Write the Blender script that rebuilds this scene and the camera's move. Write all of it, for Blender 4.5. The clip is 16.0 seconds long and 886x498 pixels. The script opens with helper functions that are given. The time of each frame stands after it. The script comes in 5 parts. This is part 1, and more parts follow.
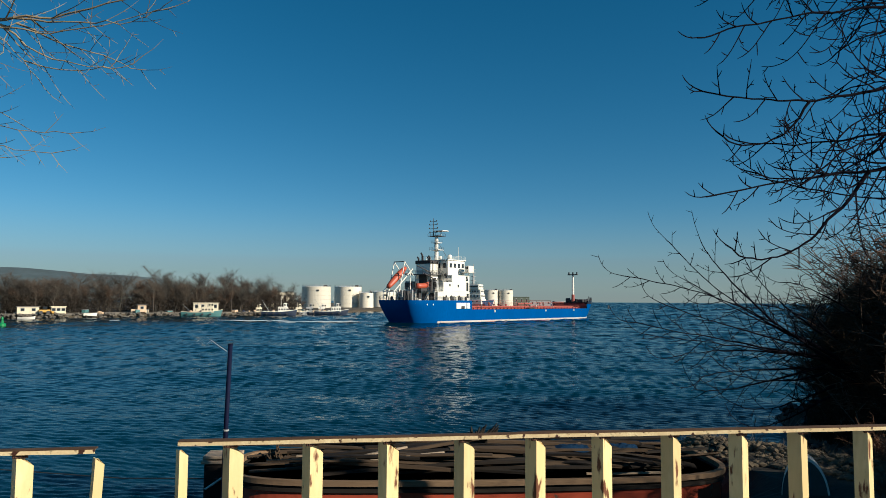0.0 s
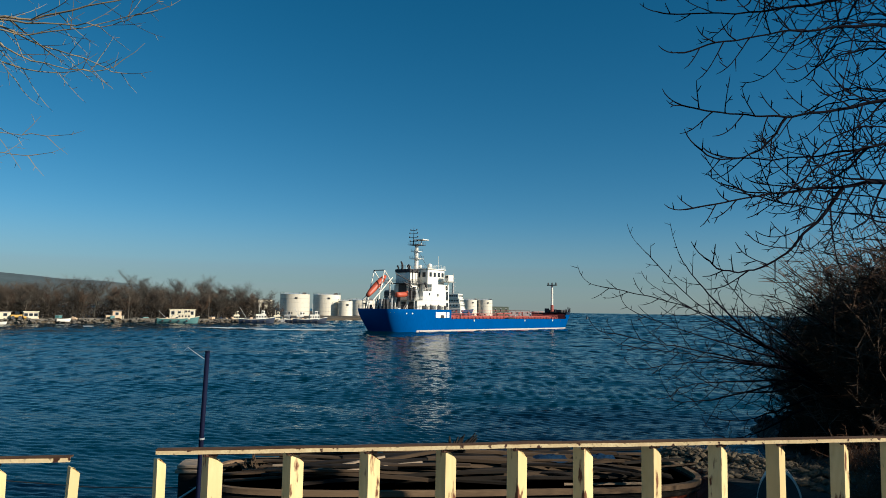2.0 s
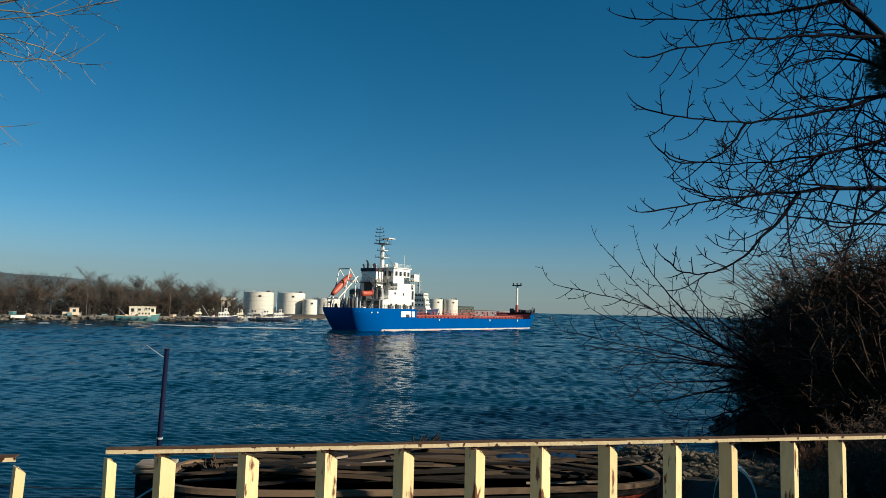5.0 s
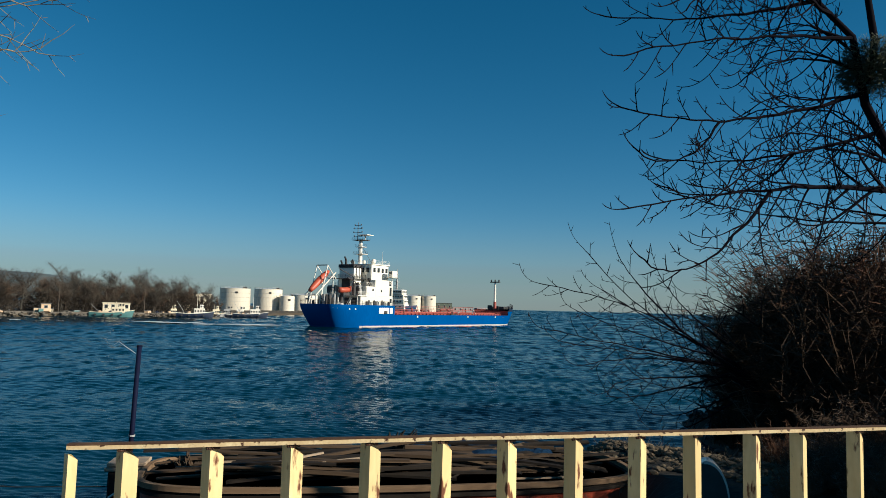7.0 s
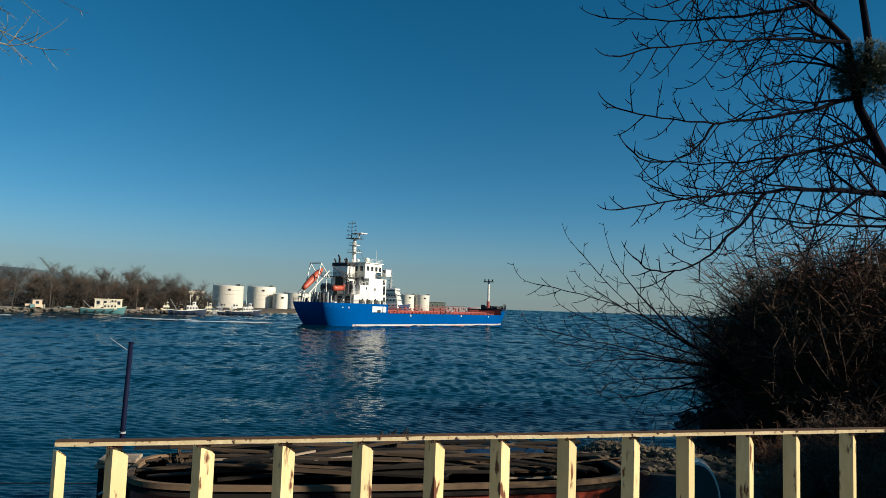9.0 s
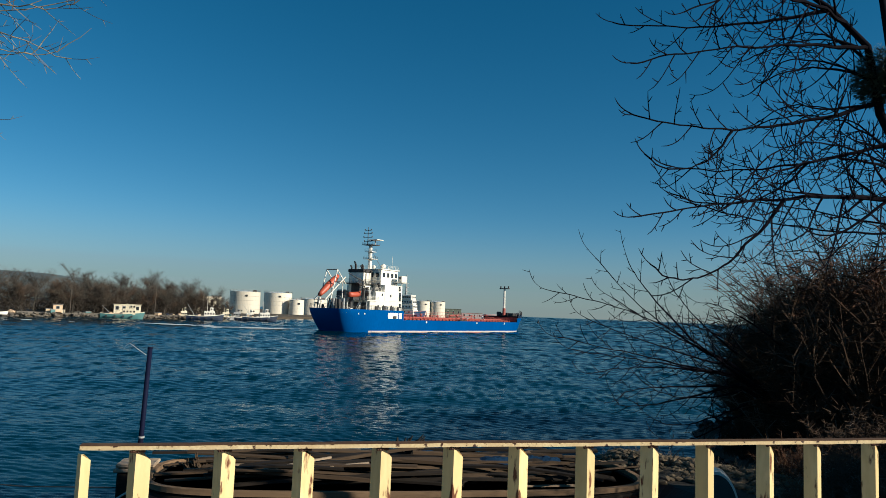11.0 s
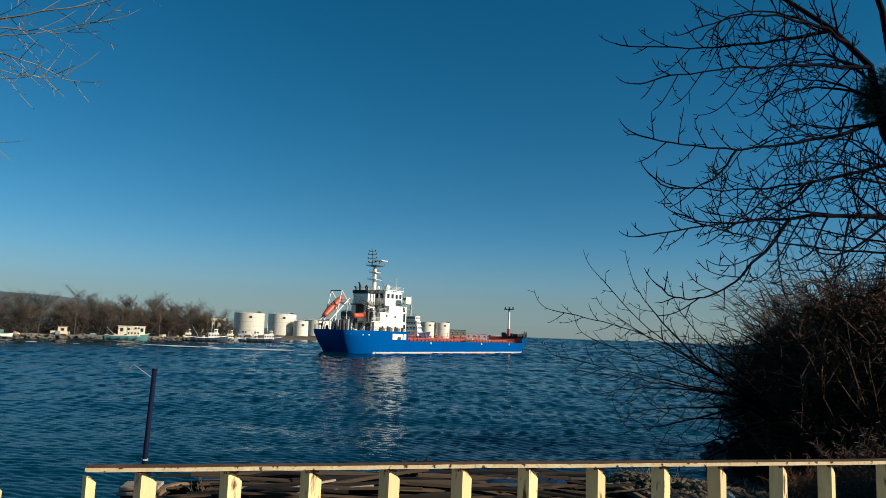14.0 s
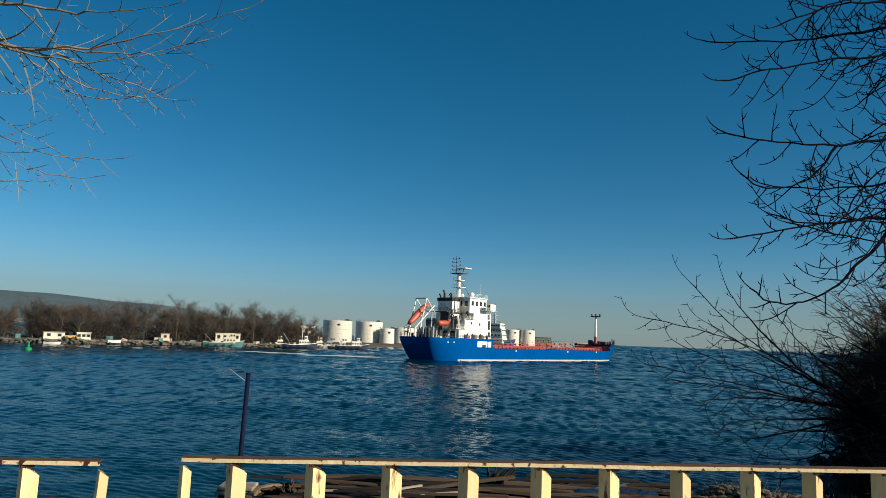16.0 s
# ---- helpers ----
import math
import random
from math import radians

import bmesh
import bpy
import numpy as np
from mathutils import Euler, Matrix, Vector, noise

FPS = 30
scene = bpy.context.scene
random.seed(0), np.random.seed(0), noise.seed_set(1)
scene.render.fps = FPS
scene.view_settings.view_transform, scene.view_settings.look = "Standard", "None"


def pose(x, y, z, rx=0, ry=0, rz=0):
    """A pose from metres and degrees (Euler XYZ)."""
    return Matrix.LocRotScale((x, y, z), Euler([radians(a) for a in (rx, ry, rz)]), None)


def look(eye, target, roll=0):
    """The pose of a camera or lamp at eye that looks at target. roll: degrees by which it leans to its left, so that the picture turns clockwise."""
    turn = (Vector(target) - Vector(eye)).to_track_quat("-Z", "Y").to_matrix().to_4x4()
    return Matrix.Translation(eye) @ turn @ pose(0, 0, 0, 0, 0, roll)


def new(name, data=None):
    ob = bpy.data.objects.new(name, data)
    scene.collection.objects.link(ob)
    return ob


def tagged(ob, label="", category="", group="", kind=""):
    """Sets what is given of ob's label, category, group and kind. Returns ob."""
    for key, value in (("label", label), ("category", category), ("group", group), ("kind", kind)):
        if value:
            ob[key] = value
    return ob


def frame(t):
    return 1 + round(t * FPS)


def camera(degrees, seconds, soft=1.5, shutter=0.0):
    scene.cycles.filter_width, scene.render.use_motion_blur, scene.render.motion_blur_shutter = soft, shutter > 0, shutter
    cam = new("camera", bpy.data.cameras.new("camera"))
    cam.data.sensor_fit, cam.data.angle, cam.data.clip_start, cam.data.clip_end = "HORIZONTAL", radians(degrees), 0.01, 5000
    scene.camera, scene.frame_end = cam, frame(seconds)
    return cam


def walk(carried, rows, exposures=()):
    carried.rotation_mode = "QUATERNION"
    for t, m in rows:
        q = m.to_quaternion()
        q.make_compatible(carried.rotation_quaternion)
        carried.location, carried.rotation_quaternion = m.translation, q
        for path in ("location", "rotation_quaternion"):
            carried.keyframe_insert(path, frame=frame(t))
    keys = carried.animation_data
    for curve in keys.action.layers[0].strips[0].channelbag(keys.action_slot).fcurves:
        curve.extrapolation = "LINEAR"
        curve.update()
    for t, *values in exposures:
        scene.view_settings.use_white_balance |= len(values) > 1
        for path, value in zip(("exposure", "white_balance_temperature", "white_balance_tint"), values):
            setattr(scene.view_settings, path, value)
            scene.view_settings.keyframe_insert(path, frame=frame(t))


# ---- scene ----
EXPO, KELVIN = 0.64, 5200.0
cam = camera(64.51, 16.0, soft=0.8)
PATH = [
    (0.0, pose(0.059, 0.012, 6.015, 94.18, -0.36, -4.13)),
    (0.5, pose(0.053, 0.019, 6.014, 93.76, -1.00, -4.77)),
    (1.0, pose(0.048, 0.019, 6.016, 93.83, -0.97, -5.45)),
    (1.5, pose(0.048, 0.016, 6.017, 94.96, -0.72, -5.92)),
    (2.0, pose(0.045, 0.014, 6.015, 94.94, -0.95, -5.81)),
    (2.5, pose(0.049, 0.017, 6.013, 94.60, -0.98, -6.27)),
    (3.0, pose(0.059, 0.015, 6.014, 94.75, -0.77, -6.20)),
    (3.5, pose(0.060, 0.019, 6.010, 94.37, -1.21, -6.04)),
    (4.0, pose(0.062, 0.021, 6.010, 94.31, -1.24, -6.81)),
    (4.2, pose(0.059, 0.026, 6.011, 94.41, -1.27, -7.54)),
    (6.3, pose(0.087, 0.003, 6.012, 95.39, -1.33, -9.23)),
    (6.5, pose(0.091, 0.010, 6.012, 94.98, -1.30, -9.51)),
    (7.0, pose(0.101, 0.011, 6.006, 94.72, -1.46, -10.39)),
    (7.5, pose(0.099, 0.019, 6.006, 94.74, -1.70, -10.57)),
    (8.0, pose(0.097, 0.028, 6.005, 94.59, -1.96, -10.61)),
    (8.5, pose(0.095, 0.031, 6.002, 94.70, -2.04, -10.72)),
    (9.0, pose(0.101, 0.027, 6.003, 94.67, -1.95, -10.93)),
    (11.3, pose(0.083, 0.008, 6.005, 95.41, -2.07, -9.36)),
    (11.5, pose(0.080, 0.005, 6.004, 95.76, -2.00, -9.21)),
    (12.0, pose(0.081, 0.019, 6.000, 95.61, -2.50, -9.26)),
    (12.5, pose(0.082, 0.024, 6.001, 95.94, -1.97, -8.90)),
    (13.0, pose(0.079, 0.025, 5.998, 96.46, -2.02, -9.00)),
    (13.5, pose(0.080, 0.024, 5.999, 96.45, -2.15, -9.01)),
    (14.0, pose(0.079, 0.025, 5.999, 96.84, -2.04, -9.29)),
    (14.5, pose(0.084, 0.021, 6.000, 96.93, -1.85, -9.43)),
    (15.0, pose(0.078, 0.017, 5.996, 97.05, -1.95, -8.93)),
    (15.5, pose(0.096, 0.008, 5.990, 96.55, -1.49, -7.54)),
    (16.0, pose(0.103, 0.004, 5.970, 97.20, -2.14, -2.42)),
]
walk(cam, PATH, [(0.0, EXPO, KELVIN, 10.0), (16.0, EXPO, KELVIN, 10.0)])

# ---- sky and sun ----
SUN_AZ, SUN_EL = -30.0, 24.0          # degrees from +x towards +y, and above the horizon
SUN_WAY = Vector((math.cos(radians(SUN_AZ)) * math.cos(radians(SUN_EL)),
                  math.sin(radians(SUN_AZ)) * math.cos(radians(SUN_EL)), math.sin(radians(SUN_EL))))
world = bpy.data.worlds.new("winter_sky")
scene.world = world
world.use_nodes = True
wn = world.node_tree.nodes
wl = world.node_tree.links
sky = wn.new("ShaderNodeTexSky")
sky.sky_type = "NISHITA"
sky.sun_disc = False
sky.sun_elevation = radians(SUN_EL)
sky.sun_rotation = math.atan2(SUN_WAY.x, SUN_WAY.y)
sky.altitude = 0
sky.air_density, sky.dust_density, sky.ozone_density = 0.85, 0.0, 2.0
wn["Background"].inputs["Strength"].default_value = 0.039
clear = wn.new("ShaderNodeHueSaturation")     # crisp winter air
clear.inputs["Saturation"].default_value = 1.32
clear.inputs["Hue"].default_value = 0.474
wl.new(sky.outputs[0], clear.inputs["Color"])
way = wn.new("ShaderNodeTexCoord")            # a thin layer of sea haze over the horizon
split = wn.new("ShaderNodeSeparateXYZ")
wl.new(way.outputs["Generated"], split.inputs[0])
depth = wn.new("ShaderNodeMapRange")
depth.interpolation_type = "SMOOTHERSTEP"
depth.inputs["From Min"].default_value, depth.inputs["From Max"].default_value = 0.15, -0.03
depth.inputs["To Min"].default_value, depth.inputs["To Max"].default_value = 0.0, 0.75
wl.new(split.outputs["Z"], depth.inputs["Value"])
haze = wn.new("ShaderNodeMix")
haze.data_type = "RGBA"
haze.inputs["B"].default_value = (3.5, 4.4, 3.7, 1)
wl.new(depth.outputs["Result"], haze.inputs["Factor"])
wl.new(clear.outputs[0], haze.inputs["A"])
wl.new(haze.outputs["Result"], wn["Background"].inputs["Color"])

sun = new("sun", bpy.data.lights.new("sun", "SUN"))
sun.data.energy, sun.data.angle, sun.data.color = 5.0, radians(0.5), (1.0, 0.80, 0.52)
sun.matrix_world = look(SUN_WAY * 50, (0, 0, 0))

# ---- materials ----


def mat(name, a, b=None, rough=0.6, metal=0.0, scale=3.0, fine=25.0, bump=0.0, bscale=None, spread=0.5, spots=None, spot_at=0.62, spot_scale=6.0, stretch=(1, 1, 1), shade=0.25, spec=0.5):
    """A surface of two colours in coarse and fine noise, with relief, and spots of a third colour."""
    m = bpy.data.materials.new(name)
    m.use_nodes = True
    n, l = m.node_tree.nodes, m.node_tree.links
    bs = n["Principled BSDF"]
    b = b or tuple(c * 0.75 for c in a)
    tc = n.new("ShaderNodeTexCoord")
    mp = n.new("ShaderNodeMapping")
    mp.inputs["Scale"].default_value = stretch
    rnd = n.new("ShaderNodeObjectInfo")
    sh = n.new("ShaderNodeVectorMath")
    sh.operation = "MULTIPLY_ADD"
    sh.inputs[1].default_value = (37.0, 23.0, 51.0)
    l.new(rnd.outputs["Random"], sh.inputs[0])
    l.new(tc.outputs["Object"], sh.inputs[2])
    l.new(sh.outputs[0], mp.inputs["Vector"])

    def nz(s, d=4):
        t = n.new("ShaderNodeTexNoise")
        t.inputs["Scale"].default_value, t.inputs["Detail"].default_value = s, d
        l.new(mp.outputs[0], t.inputs["Vector"])
        return t.outputs["Fac"]

    def ramp(src, lo, hi):
        r = n.new("ShaderNodeMapRange")
        r.inputs["From Min"].default_value, r.inputs["From Max"].default_value = lo, hi
        l.new(src, r.inputs["Value"])
        return r.outputs["Result"]

    def mix(fac, p, q):
        x = n.new("ShaderNodeMix")
        x.data_type = "RGBA"
        l.new(fac, x.inputs["Factor"])
        for sock, v in ((x.inputs["A"], p), (x.inputs["B"], q)):
            if isinstance(v, tuple):
                sock.default_value = (*v, 1)
            else:
                l.new(v, sock)
        return x.outputs["Result"]
    c = mix(ramp(nz(scale), 0.5 - spread / 2, 0.5 + spread / 2), a, b)
    f = nz(fine, 6)
    c = mix(ramp(f, 0.25, 0.75), c, mix(ramp(f, 0.2, 0.9), tuple(x * (1 - shade) for x in a), b))
    hv = n.new("ShaderNodeHueSaturation")
    hv.inputs["Saturation"].default_value = 1.0
    vr = n.new("ShaderNodeMapRange")
    vr.inputs["To Min"].default_value, vr.inputs["To Max"].default_value = 0.88, 1.12
    l.new(rnd.outputs["Random"], vr.inputs["Value"])
    l.new(vr.outputs["Result"], hv.inputs["Value"])
    l.new(c, hv.inputs["Color"])
    c = hv.outputs["Color"]
    if spots:
        s = ramp(nz(spot_scale, 8), spot_at, spot_at + 0.06)
        c = mix(s, c, spots)
        l.new(ramp(s, -1.0 * rough, 2.0), bs.inputs["Roughness"])
    bs.inputs["Roughness"].default_value = rough
    l.new(c, bs.inputs["Base Color"])
    bs.inputs["Metallic"].default_value = metal
    bs.inputs["Specular IOR Level"].default_value = spec
    if bump:
        bp = n.new("ShaderNodeBump")
        bp.inputs["Strength"].default_value, bp.inputs["Distance"].default_value = 1.0, bump
        l.new(nz(bscale or fine, 6), bp.inputs["Height"])
        l.new(bp.outputs["Normal"], bs.inputs["Normal"])
    return m


def water_mat():
    m = bpy.data.materials.new("harbour_water")
    m.use_nodes = True
    n, l = m.node_tree.nodes, m.node_tree.links
    bs = n["Principled BSDF"]
    bs.inputs["Base Color"].default_value = (0.0006, 0.016, 0.028, 1)
    bs.inputs["Roughness"].default_value = 0.11
    bs.inputs["IOR"].default_value = 1.33
    bs.inputs["Specular IOR Level"].default_value = 0.07
    bs.inputs["Specular Tint"].default_value = (0.56, 0.93, 1.0, 1)
    tc = n.new("ShaderNodeTexCoord")
    last = None
    # wavelets and ripples, each as a layer of relief
    for sx, sy, rot, dist, det in ((1.2, 2.9, -6, 0.016, 3), (4.0, 8.0, 8, 0.007, 3)):
        mp = n.new("ShaderNodeMapping")
        mp.inputs["Scale"].default_value = (sx, sy, 1)
        mp.inputs["Rotation"].default_value = (0, 0, radians(rot))
        l.new(tc.outputs["Object"], mp.inputs["Vector"])
        t = n.new("ShaderNodeTexNoise")
        t.inputs["Scale"].default_value, t.inputs["Detail"].default_value = 1.0, det
        l.new(mp.outputs[0], t.inputs["Vector"])
        bp = n.new("ShaderNodeBump")
        bp.inputs["Strength"].default_value, bp.inputs["Distance"].default_value = 1.0, dist
        l.new(t.outputs["Fac"], bp.inputs["Height"])
        if last:
            l.new(last.outputs["Normal"], bp.inputs["Normal"])
        last = bp
    l.new(last.outputs["Normal"], bs.inputs["Normal"])
    return m


WATER = water_mat()
CREAM = mat("cream_paint_rusting", (0.82, 0.67, 0.36), (0.60, 0.44, 0.19), 0.6, scale=7, fine=55, bump=0.0003, bscale=90, spots=(0.12, 0.045, 0.02), spot_at=0.62, spot_scale=30, stretch=(1, 1, 0.3), spec=0.25)
RUST_TOP = mat("rusty_rail_paint", (0.82, 0.68, 0.40), (0.52, 0.36, 0.18), 0.65, scale=22, fine=120, bump=0.0006, spots=(0.05, 0.02, 0.012), spot_at=0.57, spot_scale=42, spec=0.25)
POLE_PAINT = mat("dark_blue_pole_paint", (0.006, 0.009, 0.035), (0.003, 0.004, 0.014), 0.7, scale=4, fine=40, spec=0.1)
HULL_BLUE = mat("blue_hull_paint", (0.001, 0.070, 0.27), (0.001, 0.052, 0.21), 0.6, spec=0.08, scale=0.25, fine=2.5, shade=0.15, stretch=(1, 1, 0.4))
BOOT = mat("pale_boot_top", (0.62, 0.58, 0.55), (0.45, 0.36, 0.32), 0.5, scale=0.4, fine=3)
RED_BOTTOM = mat("red_bottom_paint", (0.35, 0.06, 0.04), (0.22, 0.05, 0.04), 0.55, scale=0.4, fine=3)
SHIP_WHITE = mat("white_ship_paint", (0.82, 0.79, 0.70), (0.74, 0.70, 0.61), 0.45, scale=0.4, fine=4, shade=0.08, spots=(0.45, 0.32, 0.20), spot_at=0.74, spot_scale=1.5)
DECK_RED = mat("red_deck_paint", (0.36, 0.075, 0.05), (0.24, 0.05, 0.04), 0.65, scale=0.5, fine=5)
DARK_STEEL = mat("dark_steel", (0.025, 0.027, 0.032), (0.05, 0.045, 0.042), 0.6, scale=1, fine=8)
FUNNEL_BLACK = mat("sooty_black", (0.02, 0.02, 0.024), (0.035, 0.03, 0.03), 0.7, scale=1)
GLASS_DARK = mat("dark_window_glass", (0.02, 0.025, 0.03), (0.03, 0.035, 0.04), 0.08, scale=0.5)
ORANGE = mat("orange_lifeboat_shell", (0.46, 0.085, 0.035), (0.36, 0.065, 0.03), 0.5, scale=1, fine=8, shade=0.1)
GREY_PAINT = mat("grey_ship_paint", (0.35, 0.36, 0.36), (0.27, 0.27, 0.27), 0.5, scale=1, fine=8)

# ---- building helpers ----


def mesh_of(bm, name, material, smooth=False):
    me = bpy.data.meshes.new(name)
    bmesh.ops.recalc_face_normals(bm, faces=bm.faces[:])
    bm.to_mesh(me)
    bm.free()
    me.materials.append(material)
    if smooth:
        for p in me.polygons:
            p.use_smooth = True
    return me


def part(name, bm, material, parent=None, label="", smooth=False):
    ob = new(name, mesh_of(bm, name, material, smooth))
    ob.parent = parent
    if label:
        ob["label"] = label
    return ob


def thing(name, m, label, category, group=""):
    ob = new(name)
    ob.matrix_basis = m
    return tagged(ob, label, category, group)


def add_box(bm, x0, x1, y0, y1, z0, z1, bevel=0.0, m=None):
    made = bmesh.ops.create_cube(bm, size=1.0)["verts"]
    for v in made:
        v.co = Vector((x0 + (v.co.x + 0.5) * (x1 - x0), y0 + (v.co.y + 0.5) * (y1 - y0), z0 + (v.co.z + 0.5) * (z1 - z0)))
    if bevel:
        edges = list({e for v in made for e in v.link_edges})
        made = bmesh.ops.bevel(bm, geom=edges, offset=bevel, segments=1, affect="EDGES")["verts"]
    if m:
        for v in made:
            v.co = m @ v.co
    return bm


def box(x0, x1, y0, y1, z0, z1, bevel=0.0, m=None):
    return add_box(bmesh.new(), x0, x1, y0, y1, z0, z1, bevel, m)


def add_tube(bm, pts, radii, sides=6, caps=True):
    """A round bar along points, with a radius at each of them."""
    pts = [Vector(p) for p in pts]
    if not hasattr(radii, "__len__"):
        radii = [radii] * len(pts)
    rings = []
    side = None
    for i, p in enumerate(pts):
        d = (pts[min(i + 1, len(pts) - 1)] - pts[max(i - 1, 0)]).normalized()
        if side is None:
            side = d.orthogonal().normalized()
        side = (side - d * side.dot(d))
        side = side.normalized() if side.length > 1e-6 else d.orthogonal().normalized()
        up = d.cross(side)
        rings.append([bm.verts.new(p + radii[i] * (math.cos(2 * math.pi * k / sides) * side + math.sin(2 * math.pi * k / sides) * up)) for k in range(sides)])
    for r, s in zip(rings, rings[1:]):
        for k in range(sides):
            bm.faces.new((r[k], r[(k + 1) % sides], s[(k + 1) % sides], s[k]))
    if caps and sides > 2:
        bm.faces.new(rings[0][::-1])
        bm.faces.new(rings[-1])
    return bm


def tube(pts, radii, sides=6, caps=True):
    return add_tube(bmesh.new(), pts, radii, sides, caps)


def add_loft(bm, rings, closed=True, cap=True):
    vs = [[bm.verts.new(p) for p in r] for r in rings]
    for r, s in zip(vs, vs[1:]):
        for k in range(len(r) - (0 if closed else 1)):
            bm.faces.new((r[k], r[(k + 1) % len(r)], s[(k + 1) % len(r)], s[k]))
    if cap:
        bm.faces.new(vs[0][::-1])
        bm.faces.new(vs[-1])
    return bm


def loft(rings, closed=True, cap=True):
    return add_loft(bmesh.new(), rings, closed, cap)


def grid(nx, ny, fn):
    """A sheet of nx by ny cells through fn(u, v)."""
    bm = bmesh.new()
    vs = [[bm.verts.new(fn(i / nx, j / ny)) for j in range(ny + 1)] for i in range(nx + 1)]
    for i in range(nx):
        for j in range(ny):
            bm.faces.new((vs[i][j], vs[i + 1][j], vs[i + 1][j + 1], vs[i][j + 1]))
    return bm


def rough(x, y, s, seed=0.0):
    return noise.noise(Vector((x * s, y * s, seed)))


# ---- water ----
def water_mesh():
    """One sheet to the horizon: wind waves of many lengths on a grid whose cells widen with distance, and flat water round it."""
    rng = np.random.default_rng(3)
    cols, rows = 480, 940
    bear = np.radians(np.linspace(-37, 49, cols + 1))
    growth = math.log(2500 / 11.0) / rows
    dist = 11.0 * np.exp(growth * np.arange(rows + 1))
    R, A = np.meshgrid(dist, bear, indexing="ij")
    X, Y = R * np.sin(A), R * np.cos(A)
    Z = np.zeros_like(X)
    cell = growth * R
    for i in range(130):
        lam = 0.28 * (45 / 0.28) ** ((i + rng.random()) / 130)
        way = radians(80) + rng.normal(0, 0.38)
        slope = 0.090
        fade = np.clip((lam / cell - 1.7) / 1.0, 0, 1)
        if lam > 0.4:          # long waves are felt only far out, where the short ones merge
            fade = fade * np.clip((4.0 - lam / cell) / 1.5, 0.05, 1)
        k = 2 * math.pi / lam
        Z += fade * slope / k * np.sin(k * (X * math.cos(way) + Y * math.sin(way)) + rng.random() * 6.283)
    patch = 0.55 + 0.45 * np.sin(X * 0.045 + 1.3 * np.sin(Y * 0.021)) * np.sin(Y * 0.033 + 1.1 * np.sin(X * 0.017))
    Z *= 0.75 + 0.35 * patch
    n = (rows + 1) * (cols + 1)
    flat = [(-4900.0, -4900.0), (4900.0, -4900.0), (4900.0, 4900.0), (-4900.0, 4900.0)]
    co = np.zeros((n + 4, 3))
    co[:n, 0], co[:n, 1], co[:n, 2] = X.ravel(), Y.ravel(), Z.ravel()
    for k, (x, y) in enumerate(flat):
        co[n + k] = (x, y, -0.45)
    idx = np.arange(n).reshape(rows + 1, cols + 1)
    quads = np.stack([idx[:-1, :-1], idx[:-1, 1:], idx[1:, 1:], idx[1:, :-1]], -1).reshape(-1, 4)
    quads = np.vstack([quads[:, ::-1], [[n, n + 1, n + 2, n + 3]]])
    me = bpy.data.meshes.new("water")
    me.vertices.add(len(co))
    me.vertices.foreach_set("co", co.ravel())
    me.loops.add(quads.size)
    me.loops.foreach_set("vertex_index", quads.ravel().astype(np.int32))
    me.polygons.add(len(quads))
    me.polygons.foreach_set("loop_start", np.arange(0, quads.size, 4, dtype=np.int32))
    me.polygons.foreach_set("use_smooth", np.ones(len(quads), dtype=bool))
    me.update(calc_edges=True)
    me.validate()
    me.materials.append(WATER)
    return me


tagged(new("water", water_mesh()), "dark blue harbour water with small wind waves", "water", kind="structure")

# ---- the steel fence by the terrace ----
FENCE_AT, FENCE_TURN, GAP = Vector((-0.433, 2.317, 0)), radians(2.81), 0.24
RAIL_TOP = 5.580
GROUND = 4.45
ALONG = Vector((math.cos(FENCE_TURN), math.sin(FENCE_TURN), 0))


def angle_bar(length, leg=0.048, thick=0.006, slant=1.0):
    """An upright steel angle, its corner towards -y, the top of its right leg cut aslant."""
    a = radians(35)
    n1, n2 = Vector((math.sin(a), -math.cos(a), 0)), Vector((-math.cos(a), -math.sin(a), 0))
    u, v = -n2, -n1
    ring = [(0.0, 0.0, 0.0), (0.3 * leg, 0.0, 0.0), (leg, 0.0, 0.7 * leg), (leg, thick, 0.7 * leg), (0.3 * leg, thick, 0.0), (thick, thick, 0.0), (thick, leg, 0.0), (0.0, leg, 0.0)]
    return loft([[u * p + v * q for p, q, c in ring], [u * p + v * q + Vector((0, 0, length - slant * c)) for p, q, c in ring]])


def welds(n):
    """One lumpy bead of weld along the top of a bar."""
    rnd = random.Random(n)
    pts = [Vector((-0.018 + 0.003 * k, -0.003 + 0.00075 * k + rnd.uniform(-0.001, 0.001), rnd.uniform(-0.0015, 0.0015))) for k in range(15)]
    return tube(pts, [0.0025] + [0.0062 if k % 2 else 0.0046 for k in range(1, 14)] + [0.0025], 7)


RUST_BROWN = mat("old_brown_rust", (0.045, 0.022, 0.014), (0.13, 0.075, 0.04), 0.85, scale=16, fine=90, bump=0.0006, spec=0.2)
RUST = mat("weld_rust", (0.055, 0.022, 0.012), (0.09, 0.04, 0.02), 0.85, scale=40, fine=120)
BAR_ME = mesh_of(angle_bar(RAIL_TOP - 0.020 - GROUND), "baluster", CREAM)
WELD_ME = mesh_of(welds(3), "weld", RUST)
POST_ME = mesh_of(angle_bar(RAIL_TOP - 0.03 - GROUND, 0.028, 0.004), "post", CREAM)


